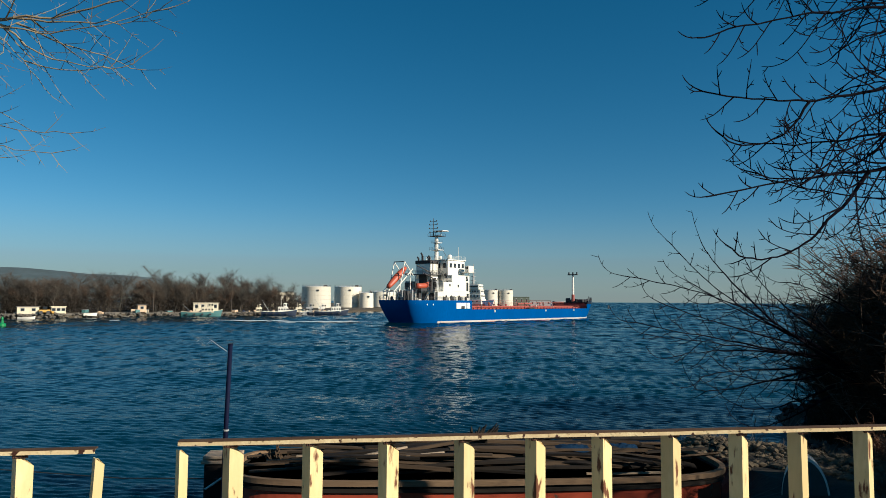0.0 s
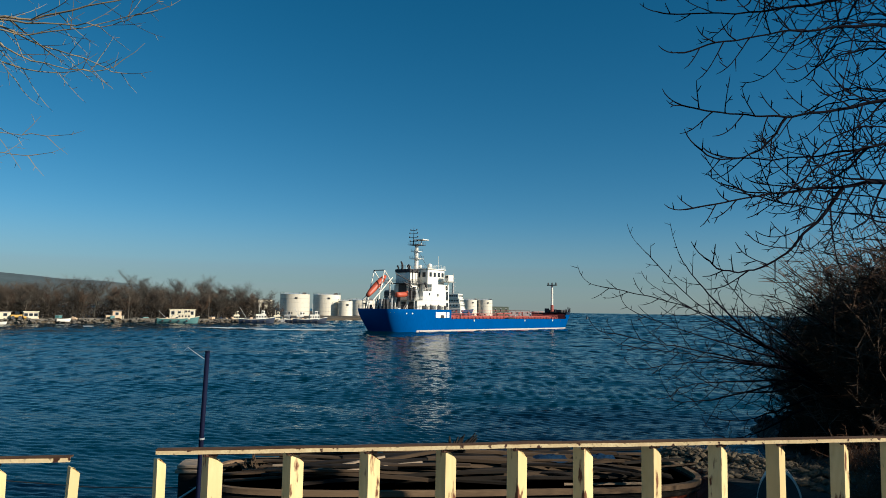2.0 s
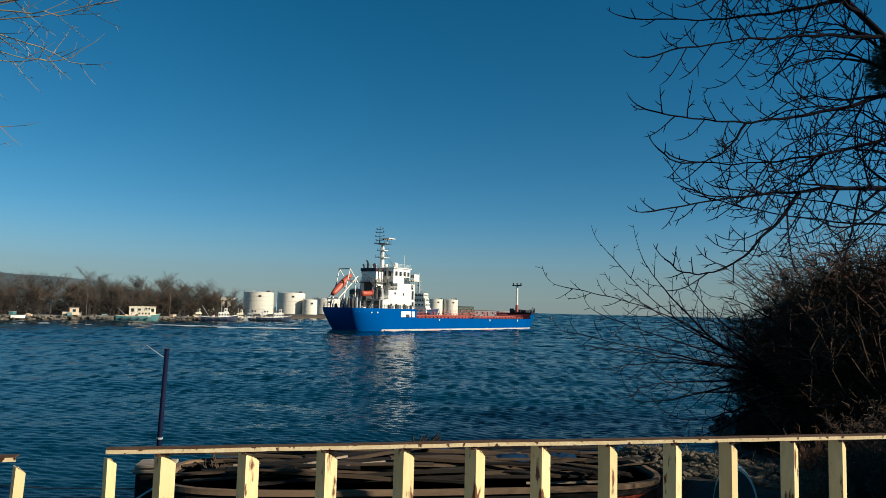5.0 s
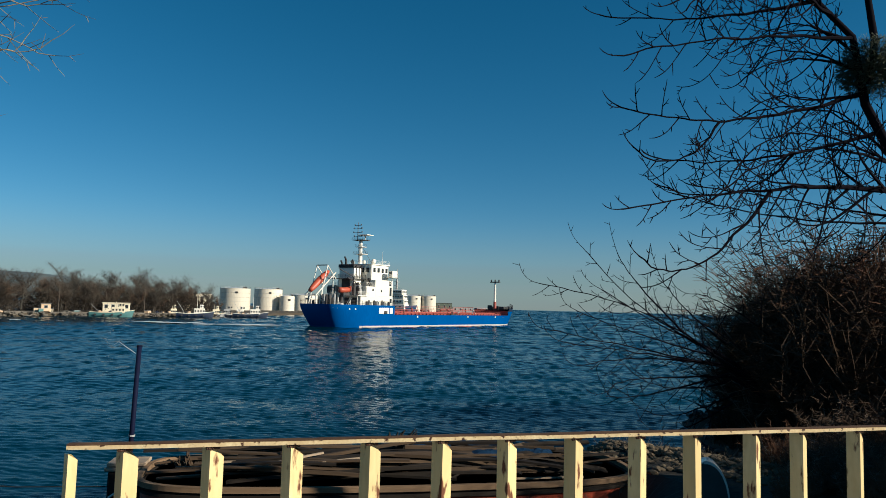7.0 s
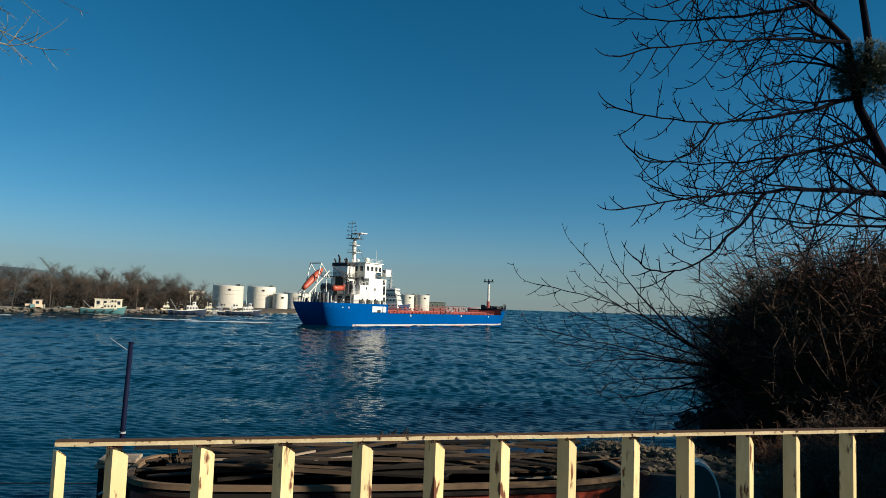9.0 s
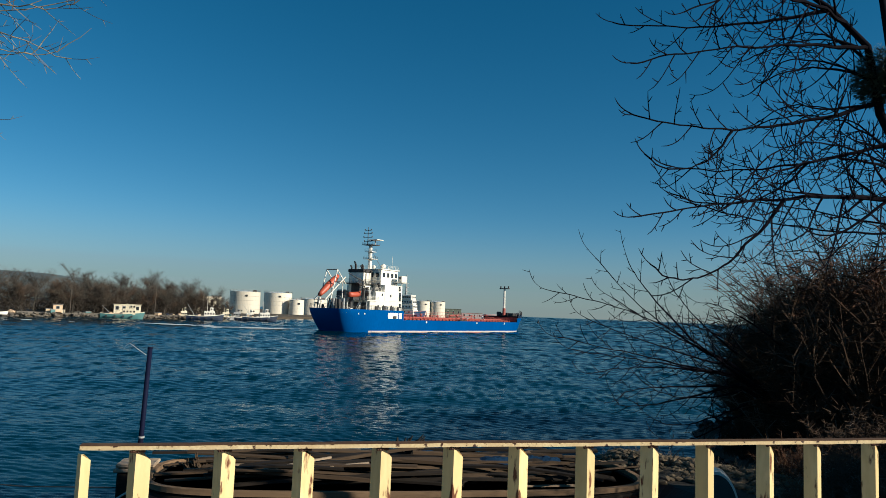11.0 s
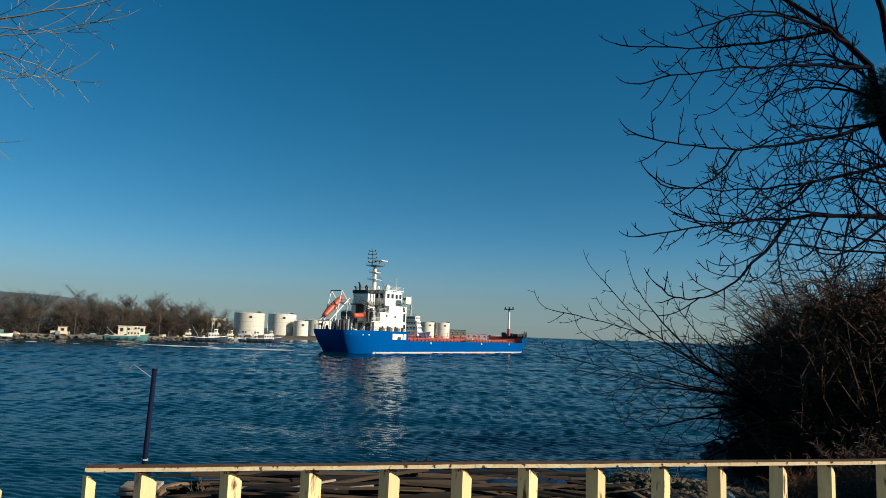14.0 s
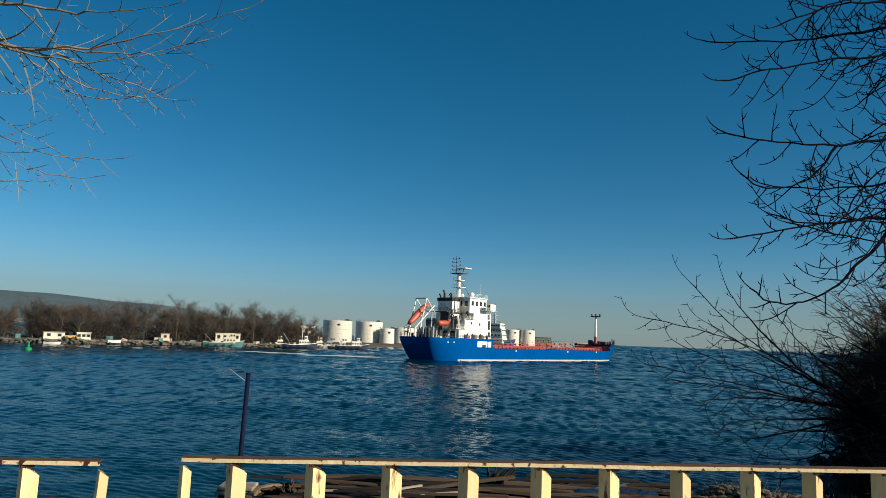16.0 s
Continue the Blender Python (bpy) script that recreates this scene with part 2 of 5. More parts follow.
def rail_bar(length, seed, lip=True):
    """A steel angle laid as a handrail: a flat top and a front lip, both a little bent and pitted."""
    rnd = random.Random(seed)
    ring = [(-0.005, -0.0145), (-0.005, -0.0025), (0.0, -0.0025), (0.0, -0.0145)] if lip else [(-0.004, -0.0025), (-0.0045, 0.0015), (0.026, 0.0015), (0.026, -0.0025)]
    rings = []
    n = int(length / 0.06)
    for i in range(n + 1):
        x = length * i / n
        dz, dy = 0.0022 * rough(x, 0, 2.1, seed), 0.003 * rough(x, 3, 1.3, seed)
        rings.append([Vector((x, y + dy + rnd.uniform(-0.0006, 0.0006), z + dz + rnd.uniform(-0.0007, 0.0007))) for y, z in ring])
    return loft(rings)


SHIFT = [-0.024, -0.010, -0.004, 0.006, 0.008, 0.004, 0.008, 0.014, 0.004, 0.012]


def fence_panel(label, start, count, end_at, first_bar, drop=0.0, sag=0.0):
    """A panel from start to end_at metres along the fence line, its bars from first_bar on; sag lowers its left end, per metre."""
    f = thing("fence_panel", Matrix.Translation(FENCE_AT + Vector((0, 0, GROUND))) @ Matrix.Rotation(FENCE_TURN, 4, "Z"), label, "fence", "terrace fence panels")

    def low(x):
        return drop + sag * max(-2.0, 2.0 - x)
    r = part("rail", rail_bar(end_at - start, start + 7), RUST_TOP, f, "cream handrail spotted with rust")
    r.location = (start, -0.006, RAIL_TOP - GROUND - low(start))
    r.rotation_euler = (0, -sag, 0)
    top = part("rail_top", rail_bar(end_at - start, start + 7, False), RUST_BROWN, f, "rust-brown top of the handrail")
    top.location, top.rotation_euler = r.location, r.rotation_euler
    bottom = part("bottom_rail", rail_bar(end_at - start, start + 9), CREAM, f)
    bottom.location = (start, 0.0, 0.12)
    rnd = random.Random(count)
    for k in range(count):
        x = first_bar + GAP * k + SHIFT[k % 10]
        b = new("baluster", BAR_ME)
        b.parent = f
        b.location = (x + 0.006, 0.0, -low(x))
        b.rotation_euler = (rnd.uniform(-0.006, 0.006), rnd.uniform(-0.006, 0.006), rnd.uniform(-0.04, 0.04))
        w = new("weld", WELD_ME)
        w.parent = f
        w.location = (x + 0.010, 0.0, RAIL_TOP - GROUND - 0.020 - low(x))
    post = new("end_post", POST_ME)
    post.parent = f
    return f, post


main_panel, post = fence_panel("long cream-painted steel fence panel with rust spots", -0.172, 18, 4.3, 0.0, 0.0, 0.005)
post.location = (-0.168, 0, -0.010)
side_panel, post = fence_panel("cream-painted steel fence panel beside the gap", -2.6, 7, -0.418, -2.10, 0.03)
post.location = (-0.468, 0, -0.03)
post.rotation_euler = (0, radians(2.6), 0)

# ---- the pole on the bank ----
pole = thing("mooring_pole", pose(-2.98, 13.186, 0.2), "thin dark blue painted steel pole on the bank", "pole")
part("shaft", tube([(0, 0, 0), (0.03, 0, 1.4), (0.06, 0, 3.46), (0.10, 0, 4.98)], [0.046, 0.044, 0.042, 0.040], 12), POLE_PAINT, pole, smooth=True)
part("collar", tube([(0.06, 0, 3.43), (0.061, 0, 3.46)], 0.055, 12), GREY_PAINT, pole, "pale ring")
part("cap", tube([(0.10, 0, 4.975), (0.10, 0, 5.0)], 0.046, 12), POLE_PAINT, pole)
part("frayed_rope", tube([(0.05, -0.03, 4.86), (-0.12, -0.05, 4.98), (-0.24, -0.02, 5.06), (-0.32, 0.0, 5.0)], [0.007, 0.006, 0.005, 0.003], 5), GREY_PAINT, pole, "frayed pale rope end")

# ---- the tanker ----
SHIP_TURN = 46.0
SHIP_AT = (0.6, 184.0, 0.0)
BEAM = 7.6


def stern_line(z):
    """Where the counter ends at height z: it overhangs the water and rounds in below."""
    return 3.2 * max(0.0, 1 - max(0.0, z) / 6.0) ** 1.5 - 0.6


def hull_half(x, z):
    """Half breadth of the tanker's hull at x metres from the transom and z over the water."""
    k = max(0.0, min(1.0, (x - stern_line(z)) / 8.0))
    aft = 0.60 + 0.40 * math.sqrt(1 - (1 - k) ** 2)
    aft *= 1 - 0.045 * max(0.0, 1 - x / 18) ** 2 * max(0.0, 5.0 - z)
    fore = 1.0
    start, tip = 84.0, 101.5 + 0.75 * max(0, z)
    if x > start:
        k = min(1.0, (x - start) / (tip - start))
        fore = max(0.0, 1 - k ** (1.9 + 0.10 * z))
    return BEAM * aft * fore


def ship_hull():
    bm = bmesh.new()
    aft = [0, 0.15, 0.4, 0.8, 1.3, 2.0, 2.8, 3.7, 4.7, 6, 8, 10, 12, 16, 20, 23.4]
    mid = [30, 40, 50, 60, 70, 78, 84, 88, 91, 94, 96.5, 98.5, 100, 101.2, 102.4, 103.4, 104.4]

    def strip(xs, z0, z1, rows):
        for side in (-1, 1):
            rings = []
            for x in xs:
                ring = []
                for k in range(rows + 1):
                    z = z0 + (z1 - z0) * k / rows
                    xx = min(x, 101.5 + 0.75 * max(0, z))
                    if x < 8:
                        xx = x + stern_line(z) * (1 - x / 8)
                    ring.append(Vector((xx, side * hull_half(xx, z), z)))
                rings.append(ring)
            add_loft(bm, rings, closed=False, cap=False)
    strip(aft + mid, -1.0, 3.5, 8)
    strip(aft, 3.5, 6.0, 4)
    strip([x for x in mid if x >= 91], 3.5, 5.0, 2)
    bmesh.ops.remove_doubles(bm, verts=bm.verts[:], dist=0.02)
    # transom
    rows = []
    for k in range(13):
        z = -1.0 + 7.0 * k / 12
        x = stern_line(z)
        rows.append([Vector((x - 0.25 * math.sqrt(max(0.0, 1 - q * q)), q * hull_half(x, z), z)) for q in [-1 + 0.25 * j for j in range(9)]])
    return bm, loft(rows, closed=False, cap=False)


def deck(z, x0, x1, n=24):
    rings = []
    for i in range(n + 1):
        x = x0 + (x1 - x0) * i / n
        h = max(0.05, hull_half(x, z) - 0.06)
        rings.append([Vector((x, -h, z)), Vector((x, h, z)), Vector((x, h, z - 0.15)), Vector((x, -h, z - 0.15))])
    return loft(rings)


def hull_band(z0, z1, x0, x1, out, n=40):
    """A painted band that stands a hair proud of the hull."""
    bm = bmesh.new()
    for side in (-1, 1):
        rings = []
        for i in range(n + 1):
            x = x0 + (x1 - x0) * i / n
            rings.append([Vector((min(x, 101.5 + 0.75 * max(0, z)), side * (hull_half(min(x, 101.4 + 0.75 * max(0, z)), z) + out), z)) for z in (z0, z1)])
        add_loft(bm, rings, closed=False, cap=False)
    return bm


def railing(pts, height=1.05, wires=3, step=2.0, r=0.035):
    """A ship's rail: stanchions and wires along points."""
    bm = bmesh.new()
    for p, q in zip(pts, pts[1:]):
        p, q = Vector(p), Vector(q)
        n = max(1, round((q - p).length / step))
        for i in range(n + 1):
            b = p.lerp(q, i / n)
            add_tube(bm, [b, b + Vector((0, 0, height))], r, 4)
        for k in range(wires):
            z = Vector((0, 0, height * (k + 1) / wires))
            add_tube(bm, [p + z, q + z], r * 0.8, 4)
    return bm


NAVY_BOW = mat("dark_blue_bow_paint", (0.006, 0.016, 0.05), (0.01, 0.02, 0.04), 0.5, scale=0.6, fine=4)


def tanker():
    s = thing("tanker", Matrix.Translation(SHIP_AT) @ Matrix.Rotation(radians(SHIP_TURN), 4, "Z"), "blue-hulled coastal tanker with white superstructure under way", "ship")
    sides, stern = ship_hull()
    hull = part("hull", sides, HULL_BLUE, s, "blue painted hull", smooth=True)
    part("transom", stern, HULL_BLUE, hull, smooth=True)
    part("boot_top", hull_band(0.05, 0.50, 9, 101.6, 0.03), BOOT, hull, "pale boot-top band")
    part("bottom_paint", hull_band(-0.6, 0.06, 26, 101, 0.03), RED_BOTTOM, hull, "red bottom paint")
    part("poop_deck", deck(5.2, 0.2, 23.4), GREY_PAINT, s)
    part("main_deck", deck(2.9, 22.0, 92), DECK_RED, s, "red painted deck")
    part("forecastle_deck", deck(5.6, 91, 104.5), DARK_STEEL, s)
    part("poop_bulkhead", box(23.1, 23.4, -7.3, 7.3, 2.9, 6.0), SHIP_WHITE, s)
    part("forecastle_bulkhead", box(91, 91.2, -6.6, 6.6, 2.9, 5.2), DECK_RED, s)
    # mooring port in the side, with a white inner wall
    port = part("mooring_port", box(16.4, 22.4, -7.70, -7.58, 3.75, 5.35, 0.05), SHIP_WHITE, s, "white recess in the hull side")
    for x in (20.9,):
        part("pillar", box(x - 0.15, x + 0.15, -7.78, -7.70, 3.75, 5.35), HULL_BLUE, port)
    part("shadowed_fitting", box(18.5, 19.9, -7.79, -7.7, 3.75, 4.5, 0.1), DARK_STEEL, port)
    for x in (4.5, 6.6, 34, 62, 80):
        part("mooring_pipe", box(x, x + 0.5, -hull_half(x, 3.0) - 0.06, -hull_half(x, 3.0), 2.7, 3.3, 0.12) if x > 10 else box(x, x + 0.4, -hull_half(x, 4.8) - 0.08, -hull_half(x, 4.8) + 0.02, 4.7, 5.1, 0.1), SHIP_WHITE, hull, "white mooring pipe")
    # superstructure
    part("lower_house", box(7.2, 21.0, -6.9, 6.9, 5.2, 8.4, 0.08), SHIP_WHITE, s)
    part("mid_house", box(9.6, 13.25, -6.86, 6.86, 8.38, 10.9, 0.08), SHIP_WHITE, s)
    mid = part("upper_house", box(13.2, 20.95, -6.88, 6.88, 8.38, 12.9, 0.08), SHIP_WHITE, s)
    bridge = part("bridge", box(13.2, 20.6, -5.4, 5.4, 12.85, 17.0, 0.10), SHIP_WHITE, s, "white wheelhouse with dark square windows")
    part("roof", box(13.0, 20.9, -5.7, 5.7, 17.0, 17.25, 0.05), SHIP_WHITE, bridge)
    for x in (13.9, 15.7, 17.5, 19.2):
        part("window", box(x, x + 1.0, -5.46, -5.38, 15.0, 16.2, 0.05), GLASS_DARK, bridge, "dark square window")
        part("window", box(x, x + 1.0, 5.38, 5.46, 15.0, 16.2, 0.05), GLASS_DARK, bridge, "dark square window")
    for k in range(5):
        part("window", box(13.12, 13.22, -4.6 + 1.9 * k, -3.5 + 1.9 * k, 14.9, 16.2, 0.04), GLASS_DARK, bridge, "dark square window")
        part("window", box(20.58, 20.68, -4.6 + 1.9 * k, -3.3 + 1.9 * k, 14.9, 16.3, 0.04), GLASS_DARK, bridge, "dark square window")
    for x, z in ((10.4, 6.7), (12.6, 6.7), (16.0, 6.7), (19.6, 6.7), (15.6, 9.6), (19.5, 9.8), (19.5, 8.6), (19.3, 11.4), (12.0, 9.8)):
        big = x > 19
        part("porthole", box(x, x + (0.9 if big else 0.55), -6.98 if z < 8.4 else -6.96, -6.88 if z < 8.4 else -6.86, z, z + (1.2 if big else 0.65), 0.06), GLASS_DARK, mid, "dark porthole")
    for k in range(4):
        for z in (6.4, 9.4):
            part("porthole", box(7.12 if z < 8 else 9.52, 7.22 if z < 8 else 9.62, -5 + 2.8 * k, -4.3 + 2.8 * k, z, z + 0.8, 0.05), GLASS_DARK, mid)
    wing = part("bridge_wing", box(18.6, 20.8, -8.4, 8.4, 13.6, 13.85, 0.05), SHIP_WHITE, s, "white bridge wing")
    for y0, y1 in ((-8.5, -7.2), (7.2, 8.5)):
        part("wing_cab", box(18.4, 20.8, y0, y1, 13.8, 15.6, 0.12), SHIP_WHITE, wing)
        part("wing_support", tube([(19.6, y0 + 0.6, 13.6), (19.6, math.copysign(6.6, y0), 11.4)], 0.12, 6), SHIP_WHITE, wing)
        part("wing_window", box(18.34, 18.42, y0 + 0.2, y1 - 0.2, 14.7, 15.3), GLASS_DARK, wing)
    # decks that stand out between the storeys
    for z, x0, y in ((8.40, 5.8, 7.2), (10.88, 9.2, 6.9)):
        part("deck_slab", box(x0, x0 + 4.0, -y, y, z - 0.05, z + 0.1), SHIP_WHITE, s)
    part("deck_rail", railing([(10.8, -7.1, 8.5), (5.9, -7.1, 8.5), (5.9, 7.1, 8.5)], 1.0, 3, 1.6), SHIP_WHITE, s, "white deck rail")
    part("deck_rail", railing([(13.2, -6.8, 10.98), (9.3, -6.8, 10.98), (9.3, 6.8, 10.98)], 1.0, 3, 1.4), SHIP_WHITE, s, "white deck rail")
    part("deck_rail", railing([(20.7, -5.5, 17.2), (13.1, -5.5, 17.2), (13.1, 5.5, 17.2)], 1.0, 3, 1.5), SHIP_WHITE, s, "white deck rail")
    pts = [(x, -sd * (hull_half(x, 6.0) - 0.1), 6.0) for x, sd in ((4.5, -1), (1.5, -1), (0.2, -1), (-0.55, -1), (-0.55, 1), (0.2, 1), (1.5, 1), (4.5, 1), (8, 1), (23.3, 1))]
    part("poop_rail", railing(pts, 1.1, 3, 1.5), DARK_STEEL, s, "dark poop rail")
    # ladders between the decks at the after side
    for y, z0, z1, x in ((-4.2, 5.3, 8.4, 6.0), (-3.0, 8.5, 12.9, 8.0), (4.0, 5.3, 8.4, 6.0)):
        bm = bmesh.new()
        for dy in (-0.35, 0.35):
            add_tube(bm, [(x - 1.4, y + dy, z0), (x + 0.9, y + dy, z1)], 0.07, 4)
        for k in range(9):
            f = k / 8
            add_box(bm, x - 1.5 + 2.3 * f, x - 1.2 + 2.3 * f, y - 0.35, y + 0.35, z0 + (z1 - z0) * f, z0 + (z1 - z0) * f + 0.06)
        part("ladder", bm, SHIP_WHITE, s)
    # engine casing and funnel
    casing = part("funnel_casing", box(9.0, 12.4, -2.6, 2.6, 8.4, 16.0, 0.15), SHIP_WHITE, s, "white funnel casing, grey with shade")
    part("funnel_top", box(8.8, 12.6, -2.8, 2.8, 16.0, 16.9, 0.12), FUNNEL_BLACK, casing, "black funnel top")
    for x, y, z in ((6.4, 1.5, 18.5), (7.4, 2.6, 19.0), (8.3, 0.6, 18.2), (6.8, 3.4, 17.9), (9.4, 2.0, 18.0)):
        part("exhaust_pipe", tube([(x + 2.6, y - 1.4, 16.8), (x + 2.6, y - 1.4, z - 0.5), (x + 2.1, y - 1.4, z)], 0.22, 8), FUNNEL_BLACK, casing)
    part("louvre", box(8.92, 9.03, -1.4, 1.4, 10.5, 13.0), DARK_STEEL, casing)
    part("louvre", box(9.6, 11.8, -2.68, -2.58, 9.6, 11.6), DARK_STEEL, casing)
    # dark panels added on the aft wall to make it read darker
    for y in (-5.6, -2.9, -0.2, 2.6):
        part("store_opening", box(7.08, 7.24, y, y + 1.9, 5.4, 7.9, 0.05), DARK_STEEL, s, "dark panel added to darken the aft wall")
    for y in (-6.9, -4.6, -2.2, 0.2, 2.6, 5.0, 6.9):
        part("deck_pillar", tube([(5.95, y, 5.2), (5.95, y, 8.35)], 0.1, 6), SHIP_WHITE, s)
    for y0, y1, z0, z1 in ((-6.2, -3.6, 9.0, 11.8), (3.6, 6.2, 9.0, 11.8)):
        part("vent_trunk", box(7.9, 9.4, y0 * 0.9, y1 * 0.9, 8.4, z1 - 0.6, 0.15), GREY_PAINT, s)
        part("vent_louvre", box(7.82, 7.92, y0 * 0.85, y1 * 0.92, z0, z1 - 1.0), DARK_STEEL, s)
    part("casing_platform", box(6.2, 13.2, -3.6, 4.2, 12.9, 13.05), DARK_STEEL, casing)
    part("casing_rail", railing([(13.0, -3.5, 13.05), (6.3, -3.5, 13.05), (6.3, 4.1, 13.05)], 1.0, 3, 1.2, 0.05), DARK_STEEL, casing, "dark casing rail")
    for x, y, z in ((7.3, -3.0, 9.2), (8.1, -3.4, 10.4), (10.4, -3.3, 9.4), (12.4, -3.2, 10.2), (9.2, -3.4, 14.0), (11.6, -3.2, 14.2)):
        part("casing_pipe", tube([(x, y, z - 1.0), (x, y, z + 2.2), (x + 0.7, y + 0.5, z + 2.6)], 0.16, 6), DARK_STEEL, casing)
    for x, y, h in ((14.6, -5.9, 3.0), (15.4, -4.8, 4.2), (16.6, -6.2, 2.2), (9.9, -5.8, 1.8), (10.9, -4.6, 2.8), (7.6, -6.2, 2.4)):
        part("deck_vent", tube([(x, y, 8.4), (x, y, 8.4 + h), (x - 0.5, y, 8.9 + h)], [0.24, 0.24, 0.42], 8), [DARK_STEEL, GREY_PAINT][int(h * 10) % 2], s)
    # signal mast
    mast = part("signal_mast", tube([(14.6, 0, 17.2), (14.6, 0, 24.0)], [0.62, 0.48], 8), SHIP_WHITE, s, "white signal mast")
    for z, h in ((20.0, 1.5), (22.0, 1.2), (23.9, 1.9)):
        part("platform", box(14.6 - h * 0.8, 14.6 + h * 0.9, -h, h, z, z + 0.14), DARK_STEEL if z > 23 else SHIP_WHITE, mast)
        part("platform_rail", railing([(14.6 + h * 0.9, -h, z), (14.6 - h * 0.8, -h, z), (14.6 - h * 0.8, h, z)], 0.8, 2, 1.0, 0.03), DARK_STEEL, mast)
    part("topmast", tube([(14.2, 0.8, 24.0), (14.2, 0.8, 29.0)], [0.14, 0.07], 6), DARK_STEEL, mast)
    for z, w in ((25.0, 1.3), (26.1, 1.5), (27.2, 1.4), (28.1, 1.1)):
        part("yard", tube([(14.2, 0.8 - w, z), (14.2, 0.8 + w, z)], 0.07, 5), DARK_STEEL, mast)
        for dy in (-w, w):
            part("lantern", box(14.08, 14.32, 0.8 + dy - 0.12, 0.8 + dy + 0.12, z, z + 0.35), DARK_STEEL, mast)
    part("radar_post", tube([(15.6, -0.8, 24.0), (15.6, -0.8, 25.3)], 0.15, 6), SHIP_WHITE, mast)
    part("radar_scanner", box(14.2, 17.0, -2.6, 1.0, 25.3, 25.55, 0.08), SHIP_WHITE, mast)
    for y in (-2.5, 2.5):
        part("stay", tube([(14.6, y * 0.3, 22.0), (17.0, y, 17.2)], 0.05, 4), DARK_STEEL, mast)
    # dome and boxes on the wheelhouse
    for x, y, r in ((17.5, -2.5, 0.7), (19.2, 2.4, 0.55)):
        bm = bmesh.new()
        bmesh.ops.create_uvsphere(bm, u_segments=12, v_segments=8, radius=r, matrix=Matrix.Translation((x, y, 18.2)))
        add_tube(bm, [(x, y, 17.2), (x, y, 18.0)], 0.2, 6)
        part("aerial_dome", bm, SHIP_WHITE, bridge, smooth=True)
    part("whip_aerial", tube([(18.5, -4.8, 17.2), (18.5, -4.8, 21.0)], 0.04, 4), SHIP_WHITE, bridge)
    # free-fall boat on its slipway at the stern
    slip = part("lifeboat_slipway", bmesh.new(), SHIP_WHITE, s, "white free-fall lifeboat slipway")
    for y in (-0.4, 3.4):
        bm = bmesh.new()
        for a, b, r in (((-0.6, y, 8.2), (6.6, y, 14.4), 0.17), ((0.6, y, 5.2), (3.4, y, 16.2), 0.16), ((3.4, y, 16.2), (6.8, y, 12.6), 0.14), ((5.8, y, 5.2), (5.6, y, 13.4), 0.15), ((-0.4, y, 5.2), (-0.6, y, 8.2), 0.14), ((0.2, y, 8.6), (3.0, y, 5.3), 0.1)):
            add_tube(bm, [a, b], r, 6)
        part("slip_frame", bm, SHIP_WHITE, slip)
    for x, z in ((3.4, 16.2), (6.2, 13.2), (-0.6, 8.2)):
        part("cross_beam", tube([(x, -0.4, z), (x, 3.4, z)], 0.13, 6), DARK_STEEL if z > 16 else SHIP_WHITE, slip)
    rings = []
    for k in range(13):
        f = k / 12
        r = 0.95 * math.sin(math.pi * min(1, 0.12 + f * 0.8)) ** 0.5
        c = Vector((-0.8 + 6.6 * f, 1.5, 9.3 + 5.4 * f))
        up = Vector((-0.63, 0, 0.77))
        rings.append([c + Vector((0, math.cos(a) * r, 0)) + up * math.sin(a) * r * (1.05 if math.sin(a) > 0 else 0.8) for a in [2 * math.pi * j / 12 for j in range(12)]])
    part("freefall_lifeboat", loft(rings), ORANGE, slip, "orange enclosed free-fall lifeboat", smooth=True)
    # rescue boat on the starboard side with its crane
    rings = []
    for k in range(9):
        f = k / 8
        w = 0.85 * (1 - (abs(f - 0.45) * 1.75) ** 3)
        w = max(0.1, w)
        rings.append([Vector((3.6 + 4.6 * f, -4.6 + w * math.cos(a), 9.7 + 0.75 * math.sin(a) + 0.5 * f ** 3)) for a in [2 * math.pi * j / 10 for j in range(10)]])
    boat = part("rescue_boat", loft(rings), ORANGE, s, "small orange rescue boat in its cradle", smooth=True)
    part("cradle", box(4.6, 7.4, -5.2, -4.0, 8.5, 9.1), DARK_STEEL, boat)
    part("davit", tube([(8.6, -5.6, 8.5), (8.6, -5.6, 12.0), (5.6, -5.4, 13.0)], 0.17, 6), DARK_STEEL, boat)
    part("provision_crane", tube([(9.0, -4.6, 8.5), (9.0, -4.6, 13.4), (3.0, -4.8, 15.2)], [0.25, 0.2, 0.12], 6), DARK_STEEL, s)
    # clutter on the poop: winches, lockers, vents
    rn = random.Random(5)
    for k in range(34):
        x, y = rn.uniform(0.8, 6.6), rn.uniform(-4.8, 4.8)
        w = rn.uniform(0.15, 0.5)
        part("deck_gear", box(x - w, x + w, y - w, y + w, 5.2, 5.2 + rn.uniform(1.0, 3.6), 0.12), [DARK_STEEL, GREY_PAINT, SHIP_WHITE, DARK_STEEL][k % 4], s)
    for k in range(10):
        x = 11.5 + k * 1.05
        part("side_locker", box(x, x + rn.uniform(0.3, 0.7), -7.3, -6.95, 6.0, 6.4 + rn.uniform(0.2, 0.8)), [DARK_STEEL, GREY_PAINT, SHIP_WHITE][k % 3], s)
    # main deck: cargo pipes, catwalk, manifold
    for y, z in ((-2.4, 4.0), (-1.4, 4.1), (-0.4, 4.0), (0.6, 4.1), (1.6, 4.0), (-4.6, 3.7), (4.6, 3.7)):
        part("cargo_pipe", tube([(24.5, y, z), (89.0, y, z)], 0.24, 6), DECK_RED, s, "red cargo pipe")
